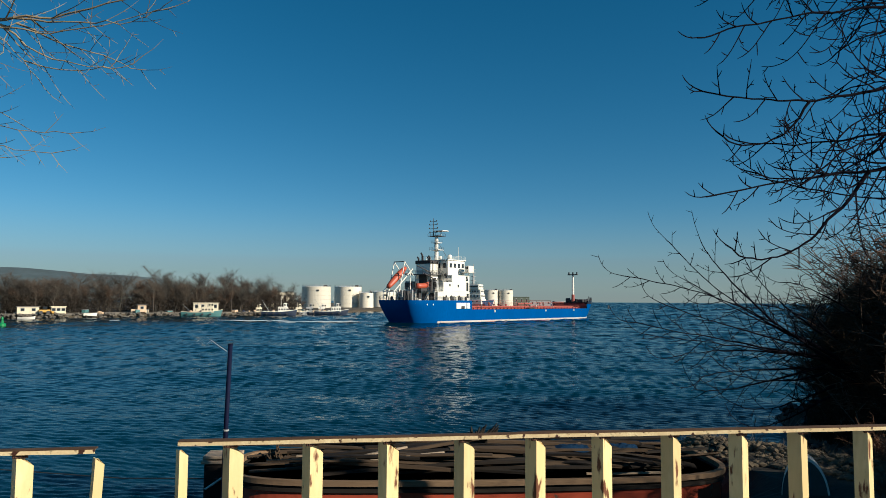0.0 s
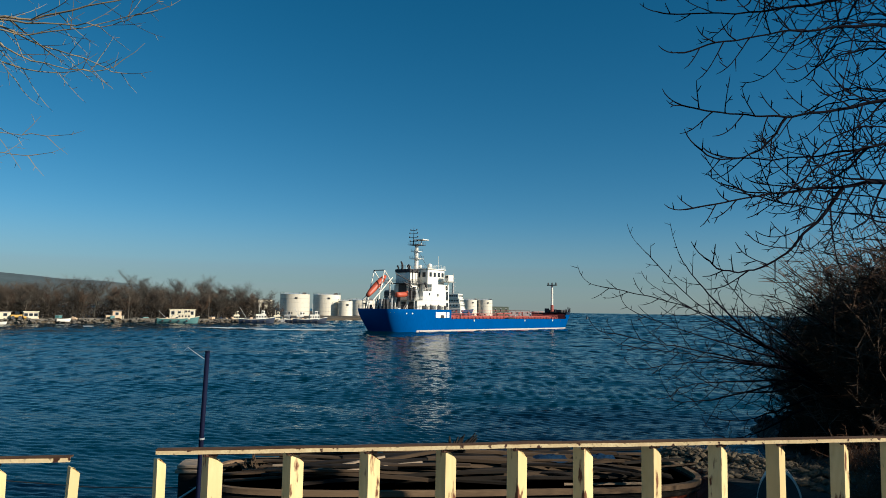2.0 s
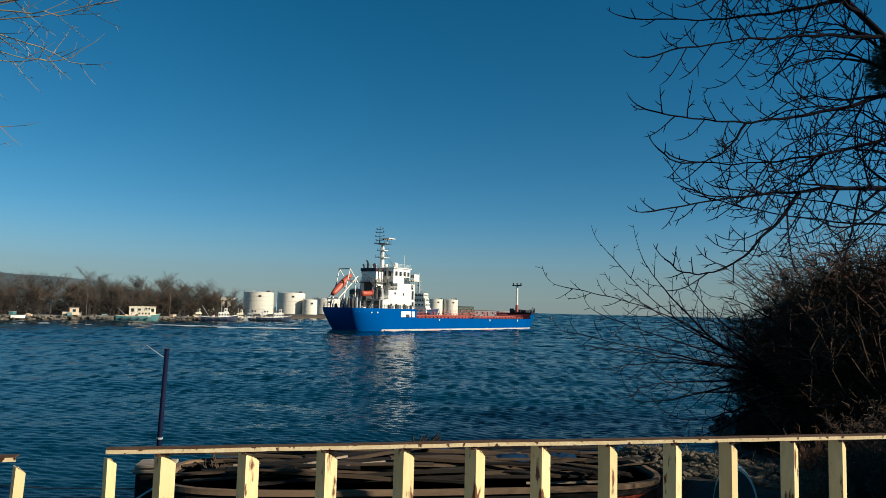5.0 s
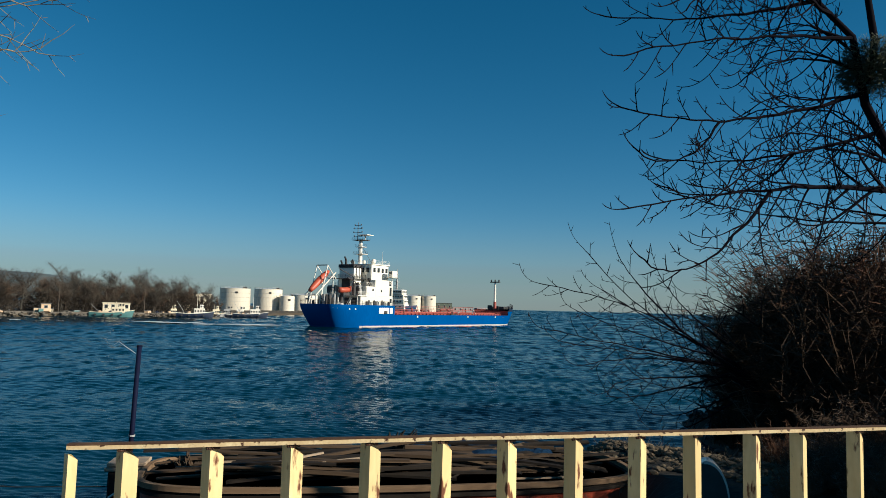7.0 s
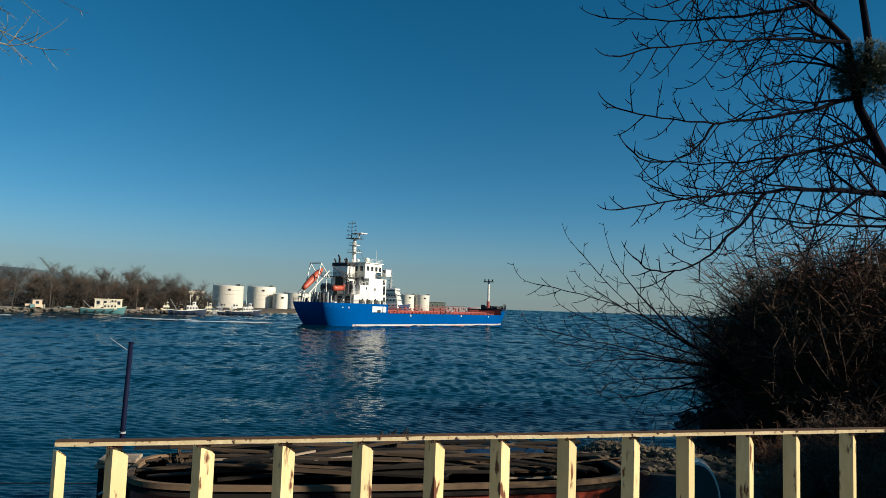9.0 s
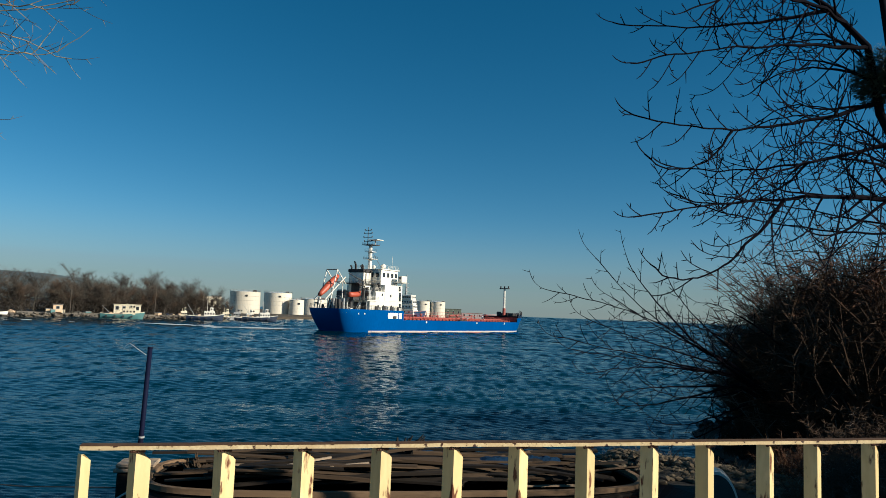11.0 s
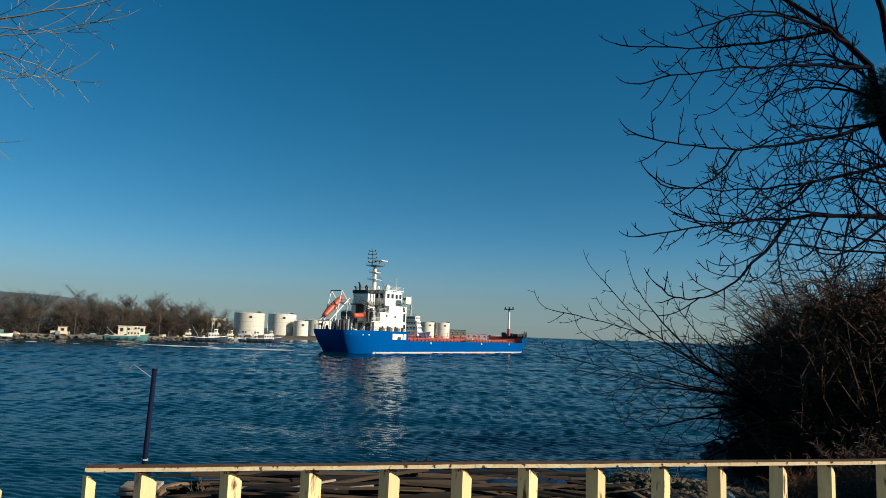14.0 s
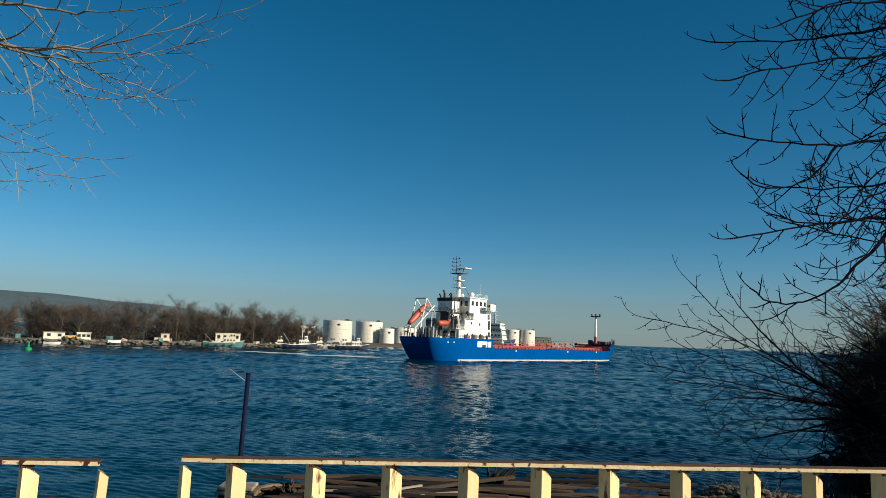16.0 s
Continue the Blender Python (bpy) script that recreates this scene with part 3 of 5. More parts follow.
    part("catwalk", box(23.6, 91, 2.4, 3.6, 4.9, 5.0), DECK_RED, s)
    part("catwalk_rail", railing([(23.6, 2.4, 5.0), (91, 2.4, 5.0)], 1.0, 2, 3.0, 0.05), DECK_RED, s, "red catwalk rail")
    part("side_rail", railing([(23.6, -7.45, 3.5), (84, -7.45, 3.5)], 1.15, 3, 1.9, 0.045), DECK_RED, s, "red side rail")
    part("side_rail", railing([(84, 7.4, 3.5), (23.6, 7.4, 3.5)], 1.15, 3, 1.9, 0.045), DECK_RED, s, "red side rail")
    for k in range(34):
        x = 25.5 + k * 1.9
        part("pipe_support", box(x, x + 0.25, -5.2, 5.2, 2.9, 3.8 + 0.2 * (k % 2)), DECK_RED, s)
    for k in range(26):
        x, y = rn.uniform(26, 89), rn.choice((-5.8, -3.6, 4.0, 5.6)) + rn.uniform(-0.6, 0.6)
        h = rn.uniform(0.8, 2.2)
        part("deck_valve", tube([(x, y, 2.9), (x, y, 2.9 + h), (x, y, 2.95 + h), (x, y, 3.3 + h)], [0.16, 0.16, 0.42, 0.30], 8), [DECK_RED, DARK_STEEL, DECK_RED, GREY_PAINT][k % 4], s)
    for y in (-5.6, 5.6):
        part("manifold", box(55, 59, y - 0.4, y + 0.4, 3.0, 4.0, 0.2), DARK_STEEL, s)
    part("hose_crane", tube([(57.5, 0, 2.9), (57.5, 0, 5.0), (66, 0, 5.1)], [0.3, 0.22, 0.14], 8), DECK_RED, s)
    # forecastle
    part("forecastle_rail", railing([(91.2, -6.6, 5.9), (96, -5.6, 6.0), (101, -3.4, 6.3), (105.0, 0, 6.8)], 1.0, 3, 1.2, 0.05), DARK_STEEL, s, "dark forecastle rail")
    bulwark = bmesh.new()
    for sd in (-1, 1):
        add_loft(bulwark, [[Vector((x, sd * max(0.0, hull_half(x, 5.0) + 0.25 * k - i), z)) for z, k, i in ((4.95, 0, 0), (5.9 + 1.1 * ((x - 91) / 15) ** 2, 1, 0), (5.9 + 1.1 * ((x - 91) / 15) ** 2, 1, 0.12), (4.95, 0, 0.12))] for x in [91 + 1.5 * j for j in range(10)] + [105.2]])
    part("bow_bulwark", bulwark, NAVY_BOW, s, "dark blue bow bulwark")
    for x, y, w, h in ((93.5, -3, 1.2, 1.7), (95.5, 2.6, 1.3, 1.6), (97.8, -1.8, 1.0, 1.5), (98.5, 1.9, 1.0, 1.9), (93.2, 2, 0.8, 2.3), (100.6, 0, 0.8, 1.3)):
        part("windlass", box(x - w * 0.6, x + w * 0.6, y - w, y + w, 5.6, 5.5 + h * 0.7, 0.2), DARK_STEEL, s)
    fore = part("foremast", tube([(93.4, 0, 5.6), (93.4, 0, 15.6)], [0.5, 0.36], 8), SHIP_WHITE, s, "white foremast")
    part("crosstree", box(92.9, 93.9, -1.9, 1.9, 15.4, 15.75, 0.05), DARK_STEEL, fore)
    part("mast_foot", tube([(93.4, 0, 5.6), (93.4, 0, 8.4)], [0.62, 0.56], 8), DECK_RED, fore)
    for y in (-1.6, 0, 1.6):
        part("lantern", box(93.2, 93.6, y - 0.2, y + 0.2, 15.75, 16.5, 0.05), DARK_STEEL, fore)
    # the house stands at the fore end of the poop
    for ob in s.children:
        if ob.name.split(".")[0] in ("lower_house", "mid_house", "upper_house", "bridge", "bridge_wing", "deck_slab", "deck_rail", "funnel_casing", "signal_mast", "vent_trunk", "vent_louvre", "store_opening", "deck_pillar", "ladder"):
            ob.location.x += 2.2
    return s


tanker()

# ---- foam of the tanker's wake ----
FOAM = mat("wake_foam", (0.78, 0.80, 0.80), (0.60, 0.64, 0.66), 0.8, scale=1.0, fine=6)


def wake():
    """Thin broken rafts of foam in a curved line astern of the ship, and along her side."""
    bm = bmesh.new()
    rnd = random.Random(19)
    for i in range(1500):
        f = rnd.random() ** 0.8
        x = 0.5 - 74 * f
        y = 184 + 11 * f
        thick = 1.0 + 2.6 * f
        x, y = x + rnd.gauss(0, 0.6), y + rnd.gauss(0, thick)
        if rough(x, y, 0.10) < 0.08 + 0.25 * f:
            continue
        w, d = rnd.uniform(0.5, 2.2), rnd.uniform(0.5, 2.2)
        bm.faces.new([bm.verts.new((x + a * w, y + b * d, 0.14 + 0.0001 * i)) for a, b in ((-1, 0), (-0.4, -1), (0.6, -0.8), (1, 0), (0.5, 1), (-0.6, 0.8))])
    return bm


tagged(part("wake_foam", wake(), FOAM), "broken white foam of the tanker's wake", "foam", kind="stuff")

# ---- the far bank ----
STONE = mat("quay_stone", (0.20, 0.175, 0.14), (0.06, 0.055, 0.048), 0.9, scale=0.4, fine=3, bump=0.05, bscale=2)
EARTH = mat("winter_earth", (0.085, 0.064, 0.039), (0.045, 0.037, 0.023), 0.95, scale=0.15, fine=2, bump=0.05)
TWIG_BROWN = mat("bare_twigs_brown", (0.085, 0.060, 0.040), (0.046, 0.034, 0.024), 0.9, scale=0.08, fine=1.5)
TWIG_GREY = mat("bare_twigs_grey", (0.068, 0.062, 0.049), (0.036, 0.033, 0.026), 0.9, scale=0.08, fine=1.5)
TWIG_RUST = mat("dry_oak_twigs", (0.13, 0.075, 0.040), (0.066, 0.041, 0.025), 0.9, scale=0.08, fine=1.5)
BARK = mat("pale_bark", (0.12, 0.098, 0.074), (0.06, 0.05, 0.04), 0.9, scale=0.5, fine=6)
TANK_WHITE = mat("tank_paint", (0.74, 0.68, 0.56), (0.66, 0.60, 0.48), 0.5, scale=0.15, fine=1.2, shade=0.1, spots=(0.40, 0.28, 0.17), spot_at=0.72, spot_scale=0.8, stretch=(1, 1, 0.25))
# distance haze is put into the ridge's base colour
HILL = mat("hazed_far_hill", (0.080, 0.115, 0.130), (0.052, 0.078, 0.088), 1.0, scale=0.02, fine=0.12, spread=0.25)
TEAL = mat("teal_boat_paint", (0.10, 0.21, 0.20), (0.05, 0.15, 0.16), 0.5, scale=0.6, fine=4)
NAVY = mat("navy_boat_paint", (0.012, 0.025, 0.06), (0.01, 0.018, 0.04), 0.5, scale=0.6, fine=4)
YELLOW = mat("yellow_machine_paint", (0.62, 0.36, 0.06), (0.45, 0.26, 0.05), 0.55, scale=1, fine=6)

SHORE = [(-330, 60), (-190, 140), (-140, 185), (-111, 208), (-98, 214), (-83, 236), (-62, 250), (-42, 270), (-27, 288), (-12, 362), (6, 410), (45, 462), (95, 490), (132, 505)]


def shore_at(s):
    """The point at s from 0 to 1 along the quay line, and the way inland from it."""
    k = min(len(SHORE) - 2, int(s * (len(SHORE) - 1)))
    f = s * (len(SHORE) - 1) - k
    a, b = Vector((*SHORE[k], 0)), Vector((*SHORE[k + 1], 0))
    d = (b - a).normalized()
    return a.lerp(b, f), Vector((-d.y, d.x, 0))


def bank(u, v):
    p, inland = shore_at(u)
    inland = Vector((-0.45, 0.89, 0))
    w = [0, 0.0005, 0.004, 0.02, 0.1, 0.35, 1.0][round(v * 6)] * 700
    z = [-0.8, 0.9, 1.25, 1.5, 1.7, 1.8, 1.8][round(v * 6)]
    q = p + inland * w
    return Vector((q.x, q.y, z + 0.25 * rough(q.x, q.y, 0.15) * (z > 0)))


tagged(part("far_bank", grid(78, 6, bank), EARTH), "low earth bank across the channel", "ground", kind="structure")


def rubble():
    """Broken stone and concrete along the water's edge."""
    bm = bmesh.new()
    rnd = random.Random(11)
    for i in range(1100):
        s = rnd.uniform(1.4 / 13, 8.3 / 13)
        p, inland = shore_at(s)
        q = p + inland * rnd.uniform(-1.2, 3.5)
        h = rnd.uniform(0.18, 0.5)
        made = bmesh.ops.create_icosphere(bm, subdivisions=1, radius=1.0)["verts"]
        m = Matrix.Translation((q.x, q.y, rnd.uniform(0.1, 1.25))) @ Matrix.Rotation(rnd.uniform(0, 3), 4, "Z") @ Matrix.Diagonal((rnd.uniform(0.3, 1.1), rnd.uniform(0.3, 0.7), h, 1))
        for v in made:
            v.co = m @ (v.co + 0.25 * Vector((rnd.uniform(-1, 1), rnd.uniform(-1, 1), rnd.uniform(-1, 1))))
    return bm


tagged(part("shore_rubble", rubble(), STONE), "broken stone and concrete along the water's edge", "stones", kind="stuff")


def quay_wall():
    bm = bmesh.new()
    for k in range(3, 8):
        a, b = Vector((*SHORE[k], 0)), Vector((*SHORE[k + 1], 0))
        d = (b - a).normalized()
        n = Vector((-d.y, d.x, 0))
        L = (b - a).length
        x = 0
        j = 0
        while x < L:
            w = 3.2 + 2.6 * ((j * 37) % 10) / 10
            if (j * 7 + k) % 5 != 0:
                m = Matrix(((d.x, n.x, 0, a.x), (d.y, n.y, 0, a.y), (0, 0, 1, 0), (0, 0, 0, 1)))
                add_box(bm, x, min(L, x + w - 0.1), 0.6, 3.0, -0.3, 1.25 + 0.35 * ((j * 53 + k) % 7) / 7, 0.06, m)
            x += w
            j += 1
    return bm


tagged(part("quay_blocks", quay_wall(), STONE), "worn concrete quay blocks along the channel", "quay", kind="structure")


# -- bare trees --
def bare_tree(seed, height, spread, twigs, material, bark=None):
    """A leafless tree: a tapered trunk, limbs that fork, and a crown of thin twigs."""
    rnd = random.Random(seed)
    wood, fine = bmesh.new(), bmesh.new()
    tips = []

    def limb(p, d, length, r, level):
        pts, rad = [p], [r]
        n = 4
        for i in range(n):
            d = (d + Vector((rnd.uniform(-0.22, 0.22), rnd.uniform(-0.22, 0.22), rnd.uniform(-0.02, 0.16)))).normalized()
            p = p + d * length / n
            pts.append(p)
            rad.append(r * (1 - 0.62 * (i + 1) / n))
            if level < 2:
                for _ in range(3):
                    if rnd.random() < (0.35 if level == 0 and i == 0 else 0.85):
                        a = rnd.uniform(0, 2 * math.pi)
                        out = Vector((math.cos(a) * spread * 1.5, math.sin(a) * spread * 1.5, rnd.uniform(-0.05, 0.75)))
                        limb(p, (d * 0.55 + out * 0.7).normalized(), length * rnd.uniform(0.42, 0.62), r * (0.34 + 0.1 * rnd.random()), level + 1)
            if level >= 1:
                tips.append((p, d))
        add_tube(wood, pts, rad, 5 if level < 1 else 3, caps=False)
    limb(Vector((0, 0, -0.3)), Vector((0, 0, 1)), height * 0.58, height * 0.016, 0)
    for i in range(twigs):
        p, d = rnd.choice(tips)
        p = p - d * rnd.random() * height * 0.05
        w = (d * 0.5 + Vector((rnd.gauss(0, 0.8), rnd.gauss(0, 0.8), rnd.uniform(-0.5, 0.9)))).normalized()
        q = p + w * height * rnd.uniform(0.025, 0.075)
        w = (w + Vector((rnd.uniform(-0.7, 0.7), rnd.uniform(-0.7, 0.7), rnd.uniform(-0.2, 0.6)))).normalized()
        e = q + w * height * rnd.uniform(0.02, 0.06)
        s = w.orthogonal().normalized() * rnd.uniform(0.012, 0.026)
        a, b, c = (fine.verts.new(v) for v in (p - s, p + s, q + s * 0.7))
        fine.faces.new((a, b, c))
        fine.faces.new((c, fine.verts.new(q - s * 0.7), fine.verts.new(e)))
    return mesh_of(wood, "trunk", bark or material), mesh_of(fine, "crown", material)


TREES = [bare_tree(1, 14, 1.0, 1800, TWIG_BROWN, BARK), bare_tree(2, 13, 0.8, 1800, TWIG_GREY, BARK), bare_tree(3, 12, 1.1, 1800, TWIG_RUST, BARK),
         bare_tree(4, 15, 0.9, 2000, TWIG_BROWN, TWIG_GREY), bare_tree(5, 11, 1.2, 2000, TWIG_GREY, TWIG_BROWN)]


def plant(kind, x, y, z, size, turn, label):
    t = thing("tree", pose(x, y, z, 0, 0, turn) @ Matrix.Diagonal((size, size, size, 1)), label, "tree", "bare trees on the far bank")
    for nm, me in zip(("trunk", "crown"), TREES[kind]):
        o = new(nm, me)
        o.parent = t


LOOKS = ["leafless brown tree on the far bank", "leafless grey tree on the far bank", "tree with dry rust-brown twigs on the bank", "tall leafless brown tree on the far bank", "broad leafless grey tree on the bank"]
rt = random.Random(21)
for i in range(270):
    s = (1.0 + 6.85 * (i * 0.6180340 % 1.0)) / 13
    p, inland = shore_at(s)
    back = rt.choice((7, 10, 14, 19, 26, 36)) + rt.uniform(-2, 2)
    q = p + inland * back
    k = rt.randrange(5)
    # the wood thins out and gets lower towards its end by the tanks
    low = 0.78 if s > 7.4 / 13 else 0.82 if s < 4.6 / 13 else 1.0
    plant(k, q.x, q.y, 1.5 + 0.03 * back, low * rt.choice((0.70, 0.80, 0.88, 0.96, 1.10)) * rt.uniform(0.94, 1.06), rt.uniform(0, 360), LOOKS[k])
plant(4, -84.5, 262, 2.2, 1.62, 40, "tall round-crowned bare tree above the others")


def thicket():
    """Undergrowth below the trees: upright thin stems and twigs, denser near the ground."""
    bm = bmesh.new()
    rnd = random.Random(8)
    for i in range(60000):
        s = rnd.uniform(0.9 / 13, 7.75 / 13)
        p, inland = shore_at(s)
        q = p + inland * (4.5 + abs(rnd.gauss(0, 14)))
        top = 5.2 + 4.5 * rough(q.x, q.y, 0.11) + 2.0 * rough(q.x, q.y, 0.4)
        b = Vector((q.x, q.y, 1.0 + max(0.4, top) * rnd.random() ** 0.8))
        w = Vector((rnd.gauss(0, 0.8), rnd.gauss(0, 0.8), rnd.uniform(-0.1, 1))).normalized() * rnd.uniform(0.5, 1.7)
        t = w.orthogonal().normalized() * rnd.uniform(0.03, 0.10)
        bm.faces.new([bm.verts.new(v) for v in (b - t, b + t, b + w)])
    return bm


# shade below the crowns is put into this darker twig colour
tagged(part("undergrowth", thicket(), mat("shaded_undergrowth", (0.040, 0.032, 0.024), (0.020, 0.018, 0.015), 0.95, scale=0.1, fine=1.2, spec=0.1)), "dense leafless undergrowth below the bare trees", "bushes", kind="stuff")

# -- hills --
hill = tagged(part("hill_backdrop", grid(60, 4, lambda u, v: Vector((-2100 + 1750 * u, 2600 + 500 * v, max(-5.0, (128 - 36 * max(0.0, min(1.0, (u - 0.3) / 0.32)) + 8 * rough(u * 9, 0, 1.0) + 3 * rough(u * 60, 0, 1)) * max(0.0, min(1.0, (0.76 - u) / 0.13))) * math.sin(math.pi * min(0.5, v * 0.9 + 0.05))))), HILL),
              "low wooded ridge in the distance, blue haze in its colour", "hill", kind="structure")

# ---- oil tanks behind the quay ----


def tank(x, y, r, h, label):
    t = thing("storage_tank", pose(x, y, 1.7), label, "tank", "oil storage tanks")
    n = 60
    bm = bmesh.new()
    courses = 5
    for k in range(courses):
        z0, z1 = h * k / courses, h * (k + 1) / courses - 0.05
        rr = r + 0.03 * (courses - k)
        ring = [Vector((math.cos(2 * math.pi * i / n), math.sin(2 * math.pi * i / n), 0)) for i in range(n)]
        add_loft(bm, [[p * rr + Vector((0, 0, z)) for p in ring] for z in (z0, z1)])
    part("shell", bm, TANK_WHITE, t)
    part("roof", tube([(0, 0, h - 0.05), (0, 0, h + 0.1), (0, 0, h + 0.7)], [r + 0.1, r, 0.6], n), TANK_WHITE, t)
    part("roof_rail", railing([(r * math.cos(a), r * math.sin(a), h + 0.05) for a in [2 * math.pi * i / 16 for i in range(17)]], 1.0, 2, 3.0, 0.05), GREY_PAINT, t)
    part("hatch", box(r * 0.55, r * 0.8, -r * 0.62, -r * 0.4, h + 0.1, h + 1.0, 0.1), DARK_STEEL, t)
    part("vent_box", box(0.9, 2.1, -r - 0.28, -r + 0.3, h - 2.4, h - 1.5, 0.1), DARK_STEEL, t)
    return t


for x, y, r, h in ((-40, 376, 7.6, 11.0), (-25.0, 402, 7.6, 11.5), (-5.8, 430, 7.9, 9.2), (9.2, 488, 5.8, 9.8), (21.5, 505, 5.7, 9.6), (34.5, 530, 6.2, 9.6), (-14.5, 395, 4.0, 8.0)):
    tank(x, y, r, h, "cylindrical cream oil tank with weathered plates")
for x, y in ((70.2, 500), (81.0, 500)):
    tank(x, y, 5.4, 11.6, "tall cream oil tank with weathered plates")


def shed(x, y, w, d, h, turn, wall, roof, label, doors=2, z=1.5):
    s = thing("shed", pose(x, y, z, 0, 0, turn), label, "shed", "sheds on the quay")
    part("wall", box(-w / 2, w / 2, -d / 2, d / 2, 0, h, 0.05), wall, s)
    part("roof", box(-w / 2 - 0.25, w / 2 + 0.25, -d / 2 - 0.3, d / 2 + 0.3, h, h + 0.18, 0.04), roof, s)
    for k in range(doors):
        xx = -w / 2 + (k + 0.5) * w / doors
        win = part("window", box(xx - 0.45, xx + 0.45, -d / 2 - 0.05, -d / 2 + 0.02, h * 0.45, h * 0.8, 0.02), GLASS_DARK, s)
        part("frame", box(xx - 0.55, xx + 0.55, -d / 2 - 0.03, -d / 2 + 0.01, h * 0.40, h * 0.85), GREY_PAINT, win)
    return s


CABIN = mat("cream_cabin_wall", (0.78, 0.70, 0.52), (0.66, 0.58, 0.42), 0.6, scale=0.8, fine=5, spots=(0.4, 0.3, 0.2), spot_at=0.7, spot_scale=2)
FELT = mat("roof_felt", (0.20, 0.18, 0.16), (0.13, 0.12, 0.11), 0.9, scale=0.8)
BRICK_TINT = mat("orange_plaster", (0.52, 0.30, 0.16), (0.66, 0.56, 0.40), 0.8, scale=0.7, fine=5)
shed(-105.4, 212.5, 5.6, 2.4, 2.1, 34, CABIN, FELT, "cream site cabin on the quay", 2, 1.25)
shed(-99.2, 217.5, 3.8, 2.4, 2.1, 34, CABIN, CABIN, "pale tool shed on the quay", 3, 1.25)
shed(-82.8, 240, 2.7, 2.2, 2.3, 30, BRICK_TINT, FELT, "small weathered orange hut on the quay", 1, 1.5)
shed(-65.6, 254, 8.4, 2.6, 3.0, 20, CABIN, CABIN, "long cream cabin on the quay", 4, 1.5)
shed(-50, 332, 8, 6, 7.6, 15, CABIN, FELT, "pale two-storey building beyond the trees", 3, 1.6)
shed(-62, 345, 10, 6, 6.6, 15, CABIN, FELT, "pale two-storey building beyond the trees", 4, 1.6)
shed(-121, 236, 9, 6, 5.6, 40, CABIN, FELT, "pale house behind the bare trees", 3, 1.6)
shed(96, 522, 12, 8, 7.2, 0, mat("green_shed_wall", (0.13, 0.16, 0.12), (0.10, 0.12, 0.09), 0.8), FELT, "low dark green harbour shed", 3, 1.6)
shed(112, 530, 16, 8, 4.6, 0, GREY_PAINT, FELT, "low grey harbour shed", 4, 1.6)

digger = thing("loader", pose(-100.9, 213.2, 1.25, 0, 0, 30), "small yellow loader parked on the quay", "loader")
part("body", box(-1.6, 1.2, -0.8, 0.8, 0.5, 1.3, 0.15), YELLOW, digger)
part("cab", box(-0.6, 0.6, -0.7, 0.7, 1.3, 2.2, 0.1), GLASS_DARK, digger)
part("bucket", box(1.6, 2.4, -1.0, 1.0, 0.2, 0.9, 0.2), YELLOW, digger)
part("arm", tube([(0.6, 0, 1.2), (1.3, 0, 1.3), (1.8, 0, 0.6)], 0.12, 5), YELLOW, digger)
for x in (-1.0, 0.8):
    for y in (-0.85, 0.85):
        part("wheel", tube([(x, y - 0.18, 0.5), (x, y + 0.18, 0.5)], 0.5, 12), DARK_STEEL, digger)

for x, y, h in ((-79.0, 240, 8.2), (-57.5, 258, 9.0)):
    pl = thing("utility_pole", pose(x, y, 1.4), "pale wooden utility pole on the quay", "pole", "utility poles")
    part("shaft", tube([(0, 0, -0.3), (0, 0, h)], [0.15, 0.10], 8), BARK, pl)
    part("crossarm", box(-0.8, 0.8, -0.08, 0.08, h - 0.7, h - 0.55), BARK, pl)

# oddments along the quay
rq = random.Random(33)
for i in range(34):
    p, inland = shore_at(rq.uniform(2.6 / 13, 7.6 / 13))
    q = p + inland * rq.uniform(1.5, 4.5)
    w, h = rq.uniform(0.3, 1.3), rq.uniform(0.4, 1.3)
    kind = i % 3
    if kind == 0:
        c = thing("crate", pose(q.x, q.y, 1.2, 0, 0, rq.uniform(0, 90)), "weathered crate standing on the quay", "crate", "crates on the quay")
        part("body", box(-w, w, -w * 0.6, w * 0.6, 0, h, 0.06), [CABIN, BRICK_TINT, TEAL][rq.randrange(3)], c)
        part("lid", box(-w - 0.05, w + 0.05, -w * 0.6 - 0.05, w * 0.6 + 0.05, h, h + 0.08), GREY_PAINT, c)
    elif kind == 1:
        c = thing("bollard", pose(q.x, q.y, 1.15), "rusty iron bollard on the quay", "bollard", "quay bollards")
        part("stem", tube([(0, 0, 0), (0, 0, 0.6), (0, 0, 0.65), (0, 0, 0.85)], [0.22, 0.2, 0.34, 0.3], 10), DARK_STEEL, c)
    else:
        c = thing("net_heap", pose(q.x, q.y, 1.15, 0, 0, rq.uniform(0, 180)), "heap of grey-brown fishing nets", "nets", "net heaps")
        bm = bmesh.new()
        bmesh.ops.create_icosphere(bm, subdivisions=3, radius=1.0)
        for v in bm.verts:
            v.co = Vector((v.co.x * 1.3, v.co.y * 0.8, max(0, v.co.z) * 0.8)) * (1 + 0.35 * noise.noise(v.co * 2.3 + Vector((i, 0, 0))))
        part("mesh", bm, [TWIG_GREY, NAVY, BRICK_TINT][rq.randrange(3)], c)


